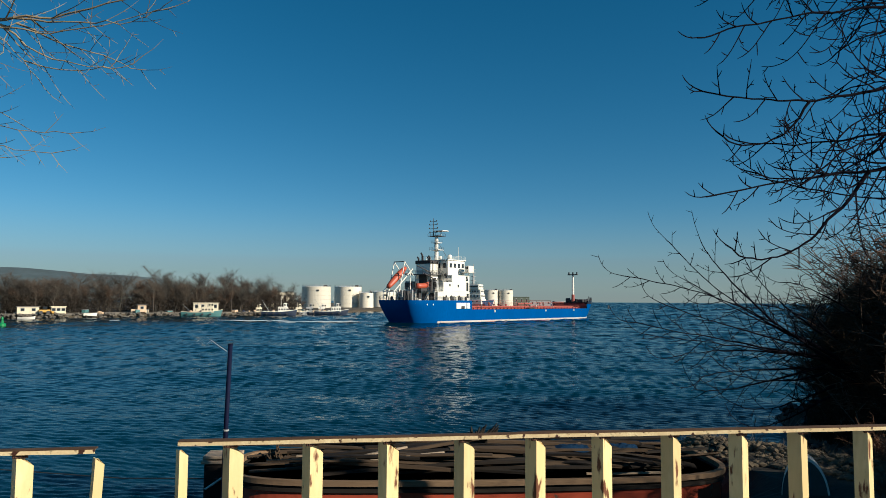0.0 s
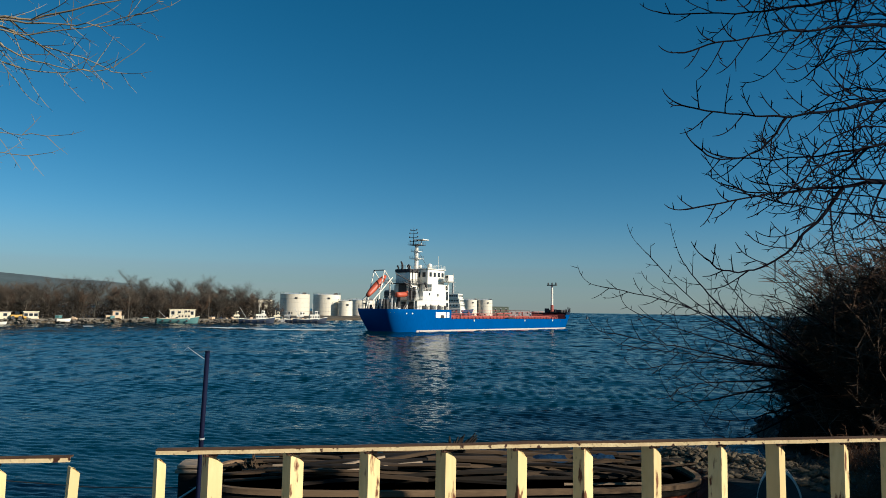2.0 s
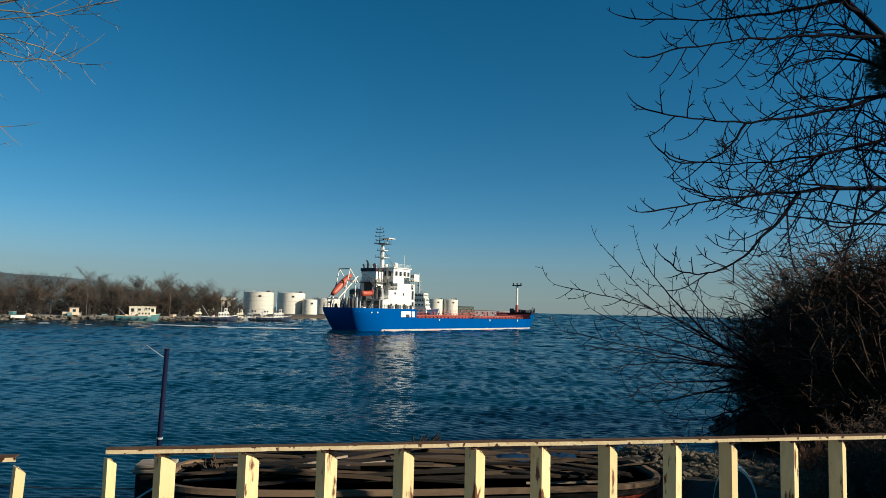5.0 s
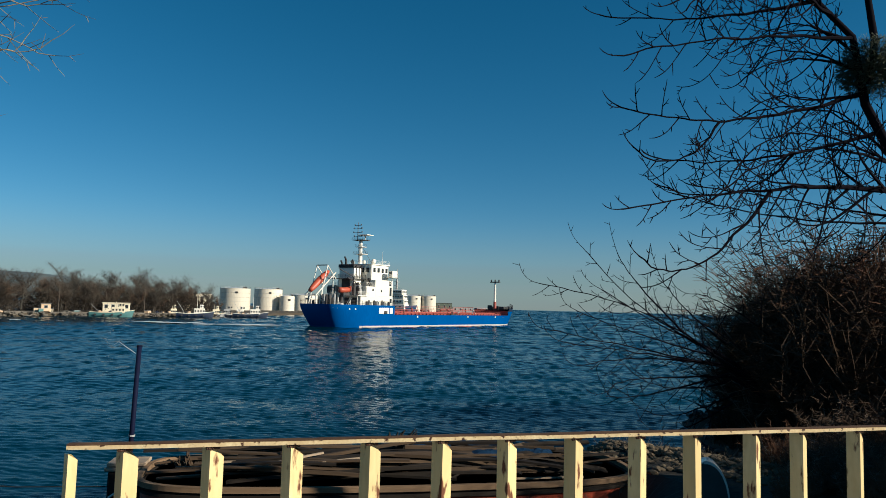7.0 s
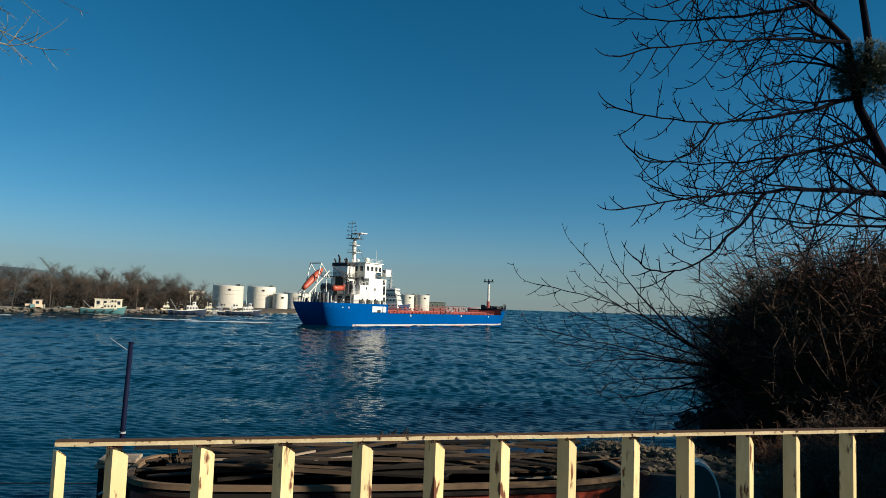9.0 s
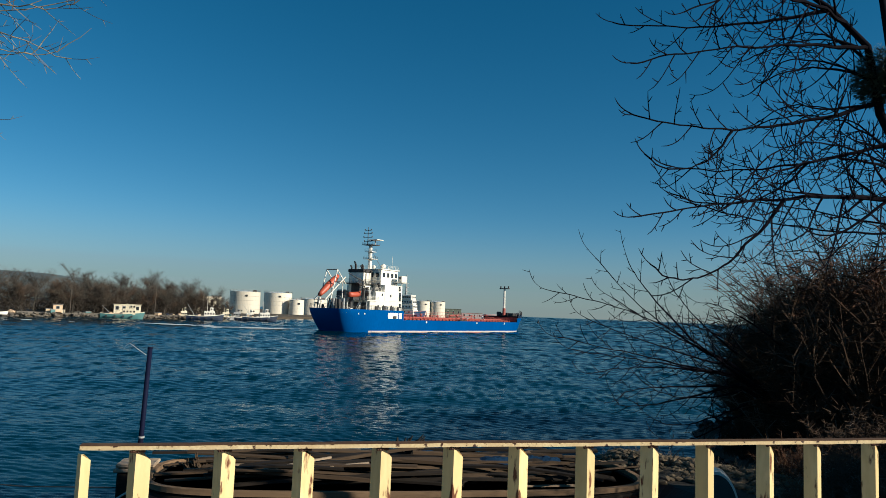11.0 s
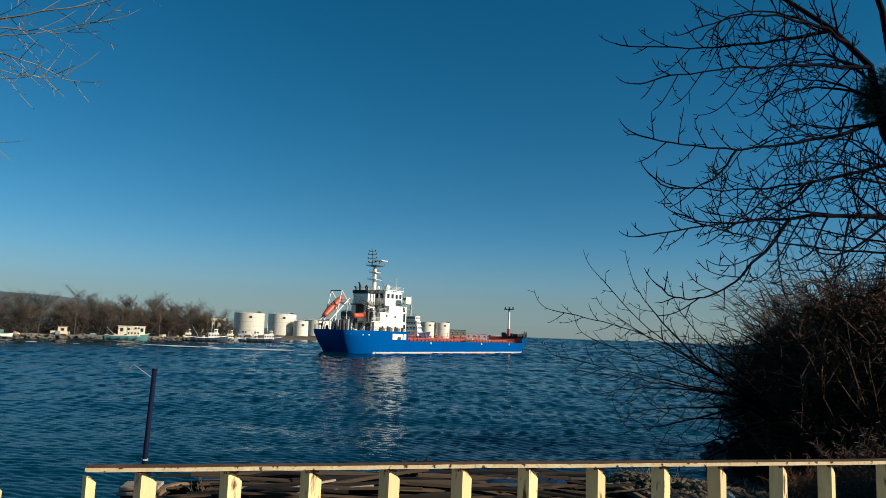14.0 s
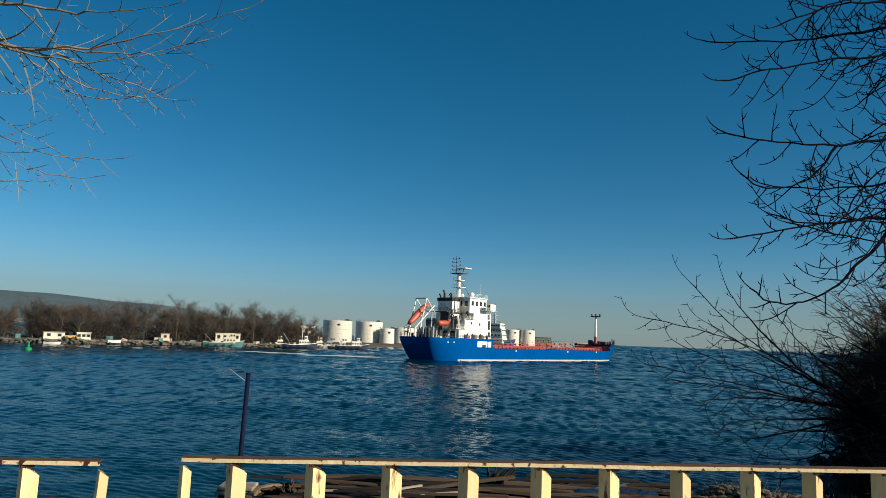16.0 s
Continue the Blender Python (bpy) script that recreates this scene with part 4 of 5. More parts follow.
# ---- boats ----
def boat_rings(L, B, H, sheer=0.5, n=14, bowed=1.0):
    """The outline of a small hull from stern (-L/2) to bow (L/2), open at the top."""
    rings = []
    for i in range(n + 1):
        f = i / n
        b = B / 2 * (1 - max(0, (f - 0.45) / 0.55) ** 2.2) * (0.82 + 0.18 * min(1, f * 4))
        x = -L / 2 + L * f
        z = H * (0.8 + sheer * (abs(f - 0.35) / 0.65) ** 2)
        k = 0.06 * L * f ** 4 * bowed
        rings.append([Vector((x + k, s * b, z)) if a == 2 else Vector((x + k * 0.5 * a, s * b * (0.92 if a else 0.55), z * 0.5 * a - (0.3 if a == 0 else 0))) for s, a in ((-1, 2), (-1, 1), (-1, 0), (1, 0), (1, 1), (1, 2))])
    return rings


def fishing_boat(x, y, turn, L, hullm, housem, label, mast_h=5.0, house=(0.05, 0.42), boom=True):
    b = thing("fishing_boat", pose(x, y, 0, 0, 0, turn), label, "boat", "moored boats")
    B, H = L * 0.27, L * 0.115 + 0.3
    part("hull", loft([r for r in boat_rings(L, B, H)], closed=True), hullm, b)
    part("rub_rail", loft([[p + Vector((0, 0.05 * s, dz)) for dz in (0.02, 0.18)] for r in boat_rings(L, B, H) for p, s in ((r[0], -1),)], closed=False, cap=False), housem, b)
    h0, h1 = house
    hz = H * 0.75
    w = B * 0.36
    hs = part("wheelhouse", box(L * (h0 - 0.1), L * (h1 - 0.12), -w, w, hz, hz + 2.0, 0.12), housem, b)
    up = part("upper_cabin", box(L * (h0 + 0.06), L * (h1 - 0.16), -w * 0.8, w * 0.8, hz + 1.98, hz + 3.3, 0.12), housem, b)
    for k in range(4):
        xx = L * (h0 - 0.08) + k * L * (h1 - h0) * 0.24
        part("window", box(xx, xx + 0.5, -w - 0.03, -w + 0.02, hz + 0.8, hz + 1.35), GLASS_DARK, hs)
    for k in range(2):
        xx = L * (h0 + 0.08) + k * 0.9
        part("window", box(xx, xx + 0.55, -w * 0.8 - 0.03, -w * 0.8 + 0.02, hz + 2.4, hz + 3.0), GLASS_DARK, up)
    mast = part("mast", tube([(L * h0, 0, hz + 1.6), (L * h0 - 0.1, 0, hz + mast_h)], [0.10, 0.05], 6), housem, b)
    part("yard", tube([(L * h0, -0.9, hz + mast_h * 0.8), (L * h0, 0.9, hz + mast_h * 0.8)], 0.04, 5), housem, mast)
    if boom:
        part("boom", tube([(-L * 0.25, 0, hz), (-L * 0.48, 0.2, hz + mast_h * 0.75)], [0.09, 0.05], 5), GREY_PAINT, b)
    rnd = random.Random(int(L * 100 + x))
    for k in range(5):
        xx = -L * 0.42 + rnd.uniform(0, L * 0.28)
        part("deck_gear", box(xx, xx + rnd.uniform(0.4, 0.9), rnd.uniform(-w, 0), rnd.uniform(0.1, w), hz * 0.9, hz + rnd.uniform(0.4, 1.1), 0.08), [DARK_STEEL, BRICK_TINT, GREY_PAINT][k % 3], b)
    for k in range(4):
        xx = -L * 0.35 + k * L * 0.2
        part("tyre_fender", tube([(xx, -B / 2 - 0.12, H * 0.45), (xx, -B / 2 + 0.1, H * 0.45)], 0.34, 10), DARK_STEEL, b)
    return b


fishing_boat(-64.6, 244.5, 8, 12.6, TEAL, CABIN, "teal and cream wooden fishing boat moored at the quay", 3.8, (0.12, 0.45))
fishing_boat(-41.5, 262, 12, 12.2, NAVY, SHIP_WHITE, "dark blue fishing boat with white cabin, moored", 5.8, (0.08, 0.40))
fishing_boat(-23.6, 275, 10, 12.4, NAVY, SHIP_WHITE, "dark-hulled trawler with white cabin and gallows, moored", 6.4, (0.10, 0.42))
fishing_boat(-33.4, 281, 6, 9.5, NAVY, GREY_PAINT, "small dark fishing boat moored at the quay", 3.4, (0.05, 0.35), False)
fishing_boat(-29.0, 279, 4, 8.5, NAVY, SHIP_WHITE, "small dark fishing boat with white cabin, moored", 4.6, (0.12, 0.45))
fishing_boat(-37.0, 277, 14, 8.0, GREY_PAINT, CABIN, "small grey cabin boat moored at the quay", 3.8, (0.05, 0.38))
fishing_boat(-50.5, 268, 25, 8.0, NAVY, CABIN, "small dark cabin boat moored at the quay", 3.0, (0.05, 0.35), False)


def skiff(x, y, z, turn, L, m, label):
    s = thing("skiff", pose(x, y, z, 0, 0, turn), label, "boat", "small skiffs")
    part("hull", loft(boat_rings(L, L * 0.34, 0.62, 0.3, 10)), m, s)
    for k in (-0.25, 0.1):
        part("thwart", box(L * k, L * k + 0.25, -L * 0.13, L * 0.13, 0.42, 0.75, 0.02), BARK, s)


skiff(-102.2, 205.6, 0.1, 12, 4.2, SHIP_WHITE, "white skiff afloat by the quay")
skiff(-121.0, 203.5, 1.0, 20, 5.2, SHIP_WHITE, "white open boat drawn up on the quay")
skiff(-91.5, 221.5, 0.9, 28, 3.6, SHIP_WHITE, "white dinghy on the quay edge")

buoy = thing("channel_buoy", pose(-82.4, 156, 0), "green lateral buoy floating in the channel", "buoy")
BUOY_GREEN = mat("green_buoy_paint", (0.02, 0.24, 0.07), (0.015, 0.17, 0.05), 0.5, scale=3)
part("float_body", tube([(0, 0, -0.3), (0, 0, 0.45), (0, 0, 0.6)], [0.75, 0.75, 0.5], 14), BUOY_GREEN, buoy)
part("tower", tube([(0, 0, 0.55), (0, 0, 1.5)], [0.34, 0.16], 8), BUOY_GREEN, buoy)
part("topmark", tube([(0, 0, 1.5), (0, 0, 2.0)], [0.3, 0.05], 10), BUOY_GREEN, buoy)
spar = thing("spar_buoy", pose(175, 560, 0), "small dark spar buoy out at sea", "buoy")
part("float_body", tube([(0, 0, -0.4), (0, 0, 1.0), (0, 0, 2.4)], [0.8, 0.7, 0.25], 10), DARK_STEEL, spar)
part("topmark", tube([(0, 0, 2.4), (0, 0, 3.2)], [0.3, 0.3], 8), DARK_STEEL, spar)

barge = thing("moored_barge", pose(20.5, 378, 0, 0, 0, 3), "long moored barge, dark green with a red lower side", "barge")
bl = lambda x0, x1, z0, z1, e: [[Vector((x, s * 4.0 * (0.75 if abs(x) > 15.5 else 1.0), z)) for s, z in ((-1, z0), (1, z0), (1, z1), (-1, z1))] for x in (x0, x0 + e, x1 - e, x1)]
part("lower_side", loft(bl(-18, 18, -0.5, 0.9, 2)), mat("red_barge_side", (0.42, 0.10, 0.05), (0.30, 0.08, 0.05), 0.6, scale=0.4), barge)
part("white_stripe", loft(bl(-18.04, 18.04, 0.9, 1.6, 2)), BOOT, barge)
part("upper_side", loft(bl(-18, 18, 1.6, 3.6, 2)), mat("dark_green_barge", (0.02, 0.055, 0.06), (0.03, 0.06, 0.065), 0.6, scale=0.4), barge)
part("hatch_cover", box(-16, -1, -2.6, 2.6, 3.6, 4.6, 0.2), NAVY, barge)
part("deckhouse", box(1, 9, -2.2, 2.2, 3.6, 5.4, 0.15), SHIP_WHITE, barge)
for k in range(4):
    part("window", box(1.8 + 1.8 * k, 2.6 + 1.8 * k, -2.26, -2.18, 4.3, 5.0), GLASS_DARK, barge)


def supply_ship():
    s = thing("supply_ship", pose(47.0, 446, 0, 0, 0, -28), "supply ship with dark blue hull and tiered white bridge", "ship")
    part("hull", loft([[p + Vector((0, 0, 1.0 if p.x > 6 and p.z > 1 else 0)) for p in r] for r in boat_rings(34, 9.5, 4.4, 0.5, 16)]), mat("mid_blue_hull", (0.03, 0.14, 0.30), (0.025, 0.10, 0.22), 0.5, scale=0.4), s)
    for x0, x1, w, z0, z1 in ((-4, 12, 4.2, 3.6, 7.0), (-1, 11.5, 3.9, 7.0, 10.0), (1, 11, 3.5, 10.0, 13.0), (2.5, 10.2, 4.0, 13.0, 16.2)):
        t = part("tier", box(x0, x1, -w, w, z0, z1, 0.25), SHIP_WHITE, s)
        for k in range(5):
            xx = x0 + 0.8 + k * (x1 - x0 - 1.4) / 5
            part("window", box(xx, xx + 1.1, -w - 0.05, -w + 0.03, z0 + 1.3, z0 + 2.3), GLASS_DARK, t)
            part("window", box(x1 - 0.03, x1 + 0.05, -w + 0.5 + k * w * 0.38, -w + 1.4 + k * w * 0.38, z0 + 1.3, z0 + 2.3), GLASS_DARK, t)
        part("tier_rail", railing([(x0 - 0.5, -w, z1), (x1, -w, z1)], 1.0, 2, 1.5, 0.05), DARK_STEEL, t)
    m = part("mast", tube([(5, 0, 16.2), (5, 0, 29)], [0.8, 0.25], 6), GREY_PAINT, s)
    for z, w in ((18.5, 3.0), (21.0, 2.6), (23.4, 2.0), (25.6, 1.5)):
        part("platform", box(4.2, 5.8, -w, w, z, z + 0.25), GREY_PAINT, m)
    part("after_crane", tube([(-9, 0, 3.6), (-9, 0, 9.5), (-14, 0, 11)], [0.5, 0.4, 0.2], 6), DARK_STEEL, s)
    part("exhaust", box(-3.4, -1.4, -2.8, 2.8, 7.0, 11.5, 0.2), DARK_STEEL, s)


supply_ship()

mole = thing("pier_beacon", pose(121, 500, 0), "pier head with a small light beacon", "pier")
part("pier", box(-14, 9, -3, 3, -0.5, 2.4, 0.15), STONE, mole)
part("hut", box(-6, -1, -1.5, 1.5, 2.4, 4.6, 0.1), CABIN, mole)
part("tower", tube([(5, 0, 2.4), (5, 0, 6.6)], [0.5, 0.3], 8), SHIP_WHITE, mole)
part("lantern", tube([(5, 0, 6.6), (5, 0, 7.6)], [0.7, 0.5], 8), DARK_STEEL, mole)

# ---- the near ground ----
SOIL = mat("dry_grassy_soil", (0.032, 0.026, 0.017), (0.016, 0.013, 0.009), 0.95, scale=0.8, fine=9, bump=0.04, bscale=6)
# unseen floor, kept pale so that it bounces sunlight onto the fence
PAVE = mat("terrace_bounce_tone", (0.20, 0.185, 0.165), (0.14, 0.13, 0.12), 0.9, scale=1.2, fine=18, bump=0.004)
PEBBLE = mat("sunlit_pebbles", (0.16, 0.118, 0.065), (0.06, 0.045, 0.028), 0.9, scale=1.5, fine=14)
DRIFT = mat("weathered_timber", (0.12, 0.080, 0.048), (0.04, 0.028, 0.019), 0.85, spec=0.15, scale=1.2, fine=16, bump=0.006, stretch=(0.25, 2.0, 2.0))
DRIFT_PALE = mat("pale_sawn_timber", (0.42, 0.32, 0.21), (0.30, 0.22, 0.15), 0.8, scale=1.5, fine=16, stretch=(0.25, 2, 2))
# the heap's shade is put into this dark timber colour
DRIFT_DARK = mat("shade_dark_timber", (0.034, 0.027, 0.020), (0.013, 0.010, 0.009), 0.8, spec=0.15, scale=1.2, fine=14, stretch=(0.25, 2, 2))
BARGE_RED = mat("faded_red_boat_paint", (0.42, 0.075, 0.035), (0.28, 0.055, 0.03), 0.7, scale=0.7, fine=7, spots=(0.10, 0.05, 0.03), spot_at=0.66, spot_scale=3)
TARP = mat("blue_tarpaulin", (0.007, 0.028, 0.07), (0.005, 0.018, 0.042), 0.9, spec=0.1, scale=1.5, fine=9, bump=0.02, bscale=5)


def soft(a, b, t):
    t = max(0.0, min(1.0, (t - a) / (b - a)))
    return t * t * (3 - 2 * t)


def near_height(x, y):
    edge = 14.0 + 3.0 * soft(-8, -2, x) + 10.0 * soft(8.2, 12.5, x) + 9.5 * soft(16.8, 20.0, x) + 60 * soft(60, 120, x)
    z = 4.45 - 1.0 * soft(2.9, 4.2, y) - 2.5 * soft(3.6, edge * 0.8, y)
    z -= 2.2 * soft(edge - 2.5, edge + 3, y)
    z += 0.6 * soft(15, 22, x) * soft(16, 20, y) * (1 - soft(edge - 3, edge, y))
    z -= 0.55 * soft(13.5, 16, x) * soft(20.5, 23.5, y) * (1 - soft(40, 60, x))
    off, along = (x - 10.4) * 0.79 + (y - 25.4) * 0.61, (x - 10.4) * 0.61 - (y - 25.4) * 0.79
    crest = 0.6 + 0.65 * soft(-0.6, 1.2, along) - 0.42 * abs(off) ** 1.3 - 2.0 * (1 - soft(-2.2, -0.4, along))   # a ridge of pebbles runs down the bank
    if -2 < along < 8.5 and abs(off) < 4:
        z = max(z, crest)
    return z + 0.10 * rough(x, y, 0.7) * soft(3, 5, y)


tagged(part("near_bank", grid(150, 120, lambda u, v: Vector((-70 + 190 * u, 2.95 + 60 * v ** 1.3, near_height(-70 + 190 * u, 2.95 + 60 * v ** 1.3)))), SOIL), "dry grassy bank falling to the water", "ground", kind="structure")
tagged(part("terrace", box(-70, 120, -45, 2.95, 4.0, GROUND), PAVE), "unseen terrace behind the fence, pale to bounce light", "floor", kind="structure")


def pebbles():
    bm = bmesh.new()
    rnd = random.Random(4)
    for i in range(1200):
        f = rnd.random()
        g = rnd.gauss(0, 0.75)
        x, y = 10.4 + 4.6 * f + 0.79 * g, 25.4 - 5.9 * f + 0.61 * g
        z = near_height(x, y)
        r = rnd.uniform(0.05, 0.17)
        made = bmesh.ops.create_icosphere(bm, subdivisions=1, radius=r)["verts"]
        m = Matrix.Translation((x, y, z + r * 0.3)) @ Matrix.Rotation(rnd.uniform(0, 3), 4, "Z") @ Matrix.Diagonal((1.4, 0.9, 0.6, 1))
        for v in made:
            v.co = m @ v.co
    return bm


tagged(part("pebble_bank", pebbles(), PEBBLE), "sunlit pebbles and broken shell on the bank", "pebbles", kind="stuff")


def dry_stems():
    bm = bmesh.new()
    rnd = random.Random(14)
    for i in range(1100):
        f = rnd.random()
        x, y = 10.8 + 4.6 * f + rnd.gauss(0, 0.5), 24.8 - 6.0 * f + rnd.gauss(0, 0.7)
        b = Vector((x, y, near_height(x, y)))
        w = Vector((rnd.uniform(-0.8, 0.8), rnd.uniform(-0.8, 0.8), rnd.uniform(0.1, 0.8))) * rnd.uniform(0.2, 0.7)
        t = Vector((rnd.uniform(-1, 1), rnd.uniform(-1, 1), 0.4)).normalized() * rnd.uniform(0.006, 0.016)
        bm.faces.new([bm.verts.new(p) for p in (b - t, b + t, b + w + t * 0.4, b + w - t * 0.4)])
    return bm


tagged(part("dry_stems", dry_stems(), PEBBLE), "straw-coloured dry stems lying on the bank", "grass", kind="stuff")

# ---- old work boat heaped with timber ----
wb = thing("old_work_boat", pose(2.7, 21.2, 0), "old red wooden work boat heaped with timber", "boat")


def strake(z0, z1, out, thick, x_grow=0.0):
    bm = bmesh.new()
    n = 40
    outer = []
    for i in range(n * 2):
        a = 2 * math.pi * i / (n * 2)
        cx, sy = math.cos(a), math.sin(a)
        x = 7.1 * math.copysign(abs(cx) ** 0.28, cx)
        y = 2.1 * math.copysign(abs(sy) ** 0.6, sy)
        d = Vector((x / 6.9, y / 2.1, 0)).normalized()
        outer.append((Vector((x, y, 0)), d))
    rings = []
    for p, d in outer + outer[:1]:
        sag = 0.10 * (p.x / 6.9) ** 2
        rings.append([p + d * out + Vector((0, 0, z0 + sag)), p + d * out + Vector((0, 0, z1 + sag)), p + d * (out - thick) + Vector((0, 0, z1 + sag)), p + d * (out - thick) + Vector((0, 0, z0 + sag))])
    add_loft(bm, rings, cap=False)
    return bm


part("hull_side", strake(-0.5, 0.90, -0.06, 0.12), BARGE_RED, wb, "faded red painted planking")
part("lower_wale", strake(0.89, 0.98, 0.02, 0.14), DRIFT_DARK, wb)
part("gunwale", strake(1.06, 1.20, 0.05, 0.16), mat("tan_gunwale", (0.25, 0.165, 0.095), (0.11, 0.072, 0.043), 0.85, spec=0.15, scale=1.2, fine=14, bump=0.006, stretch=(0.25, 2, 2)), wb, "brown weathered timber gunwale")
part("upper_strake", strake(0.97, 1.07, -0.04, 0.12), DRIFT_DARK, wb)
deck_bm = bmesh.new()
deck_bm.faces.new([deck_bm.verts.new((7.0 * math.copysign(abs(math.cos(g)) ** 0.28, math.cos(g)), 2.0 * math.copysign(abs(math.sin(g)) ** 0.6, math.sin(g)), 1.12)) for g in [2 * math.pi * i / 80 for i in range(80)]])
bmesh.ops.solidify(deck_bm, geom=deck_bm.faces[:], thickness=0.06)
part("deck", deck_bm, DRIFT, wb)

def plank(L, w, t, bend, seed):
    rings = []
    for i in range(7):
        f = i / 6
        x = -L / 2 + L * f
        z = bend * math.sin(math.pi * f) + 0.015 * rough(x, seed, 1.0)
        y = 0.05 * rough(x, seed + 5, 0.6)
        ww = w * (0.9 + 0.2 * rough(x, seed + 9, 1.3))
        rings.append([Vector((x, y - ww / 2, z)), Vector((x, y + ww / 2, z)), Vector((x, y + ww / 2, z + t)), Vector((x, y - ww / 2, z + t))])
    return loft(rings)


PLANKS = [mesh_of(plank(L, w, t, b, i), "plank", m) for i, (L, w, t, b, m) in enumerate(((5.2, 0.22, 0.05, 0.05, DRIFT), (3.6, 0.16, 0.06, 0.10, DRIFT_DARK), (4.4, 0.12, 0.09, 0.02, DRIFT), (2.8, 0.20, 0.04, 0.14, DRIFT_DARK), (6.0, 0.14, 0.07, 0.06, DRIFT_DARK), (2.4, 0.09, 0.05, 0.0, DRIFT_PALE)))]
rp = random.Random(6)
LABELS = ["weathered grey-brown plank in the boat", "dark plank in the boat, shade in its colour", "long squared timber in the boat", "bent dark board in the boat", "long dark beam in the boat", "short pale sawn batten on the heap"]
for i in range(120):
    k = rp.choice((0, 0, 1, 1, 2, 3, 4, 4, 5))
    o = new("plank", PLANKS[k])
    lay = i / 120
    px = 2.7 + rp.uniform(-4.5, 4.3)
    o.matrix_basis = pose(px, 21.2 + rp.uniform(-1.45, 1.75), 1.10 + 0.45 * lay + 0.08 * lay * soft(3, 5, px) + rp.uniform(0, 0.08), rp.uniform(-8, 8), rp.uniform(-3.5, 3.5), rp.gauss(0, 7) + (180 if rp.random() < 0.5 else 0))
    tagged(o, LABELS[k], "plank", "timber heaped in the boat")
for i in range(34):                     # darker boards and bent branches on the fore half
    k = rp.choice((1, 3, 3, 4, 1, 0))
    o = new("plank", PLANKS[k])
    px = rp.uniform(4.6, 8.2)
    o.matrix_basis = pose(px, 21.2 + rp.uniform(-1.7, 1.5), 1.22 + rp.uniform(0, 0.3), rp.uniform(-40, 40), rp.uniform(-4, 4), rp.gauss(0, 22)) @ Matrix.Diagonal((rp.uniform(0.4, 0.8), 1, 1, 1))
    tagged(o, LABELS[k], "plank", "timber heaped in the boat")
for i, (x, y, turn, roll) in enumerate(((-0.6, 20.3, 17, -7), (1.2, 21.2, 14, -6), (0.4, 20.0, 9, -4))):
    o = tagged(new("plank", PLANKS[5 if i != 1 else 2]), "pale sawn batten thrown across the heap", "plank", "timber heaped in the boat")
    o.matrix_basis = pose(x, y, 1.62, 0, roll, turn)


def tarp(seed, w, d):
    return grid(16, 10, lambda u, v: Vector(((u - 0.5) * w, (v - 0.5) * d, 0.10 * rough(u * 3, v * 2, 1.0, seed) + 0.04 * rough(u * 9, v * 6, 1.0, seed) + 0.1 - 0.5 * (abs(2 * v - 1) ** 3) * 0.5)))


for i, (x, y, w, d, turn) in enumerate(((5.0, 21.0, 1.9, 0.8, 4), (6.9, 21.3, 1.3, 0.8, -6), (3.8, 22.0, 1.3, 0.9, 12))):
    tp = part("tarpaulin", tarp(i + 2.5, w, d), TARP)
    tp.location, tp.rotation_euler = (x, y, 1.58), (0.12, 0, radians(turn))
    sd = tp.modifiers.new("thickness", "SOLIDIFY")
    sd.thickness = 0.012
    tagged(tp, "crumpled blue tarpaulin over the timber", "tarpaulin", "blue tarpaulins")


def stump():
    bm = bmesh.new()
    rnd = random.Random(2)
    for i in range(70):
        a, r = rnd.uniform(0, 6.28), rnd.uniform(0.02, 0.30)
        b = Vector((math.cos(a) * r, math.sin(a) * r, 0))
        t = Vector((b.x * 1.5 + rnd.uniform(-0.08, 0.08), b.y * 1.5, rnd.uniform(0.10, 0.62) * (1.2 - r * 2.6)))
        add_tube(bm, [b, b.lerp(t, 0.5) + Vector((rnd.uniform(-0.05, 0.05), 0, 0)), t], [0.045, 0.035, 0.015], 5)
    return bm


st = tagged(part("driftwood_stump", stump(), DRIFT), "splintered grey driftwood stump on the boat", "driftwood")
st.matrix_basis = pose(-3.3, 21.9, 1.12) @ Matrix.Diagonal((1.0, 1.0, 0.8, 1))
st2 = tagged(part("driftwood_stump", stump(), DRIFT_DARK), "dark splintered driftwood root on the heap", "driftwood")
st2.matrix_basis = pose(2.9, 22.2, 1.5, 30, 40, 60) @ Matrix.Diagonal((1.3, 1.3, 1.3, 1))

pile = thing("mooring_pile", pose(-5.0, 21.9, -0.6), "wooden mooring pile with a pale board cap", "pile")
part("shaft", box(-0.42, 0.55, -0.35, 0.35, 0, 1.75, 0.04), DRIFT_DARK, pile)
for k, (z, w) in enumerate(((1.76, 0.5), (1.90, 0.44))):
    part("cap_board", box(-w, w + 0.15, -0.42, 0.42, z, z + 0.10, 0.02), DRIFT_PALE, pile, "pale cap board")
part("batten", tube([(-0.35, -0.4, 1.05), (0.25, -0.42, 1.45)], 0.035, 5), SHIP_WHITE, pile, "white batten")
tagged(part("mooring_rope", tube([(-4.8, 21.5, 0.75), (-8, 22.2, 0.62), (-12, 23.2, 0.68), (-17, 24.6, 0.95), (-23, 26, 1.5), (-27, 26.6, 1.9)], 0.018, 6), DARK_STEEL), "thin dark mooring line over the water", "rope")
pile2 = thing("mooring_pile", pose(-27.0, 26.6, -0.6), "dark timber mooring pile in the water", "pile")
part("shaft", tube([(0, 0, 0), (0.05, 0, 2.9)], [0.17, 0.15], 10), DRIFT_DARK, pile2)

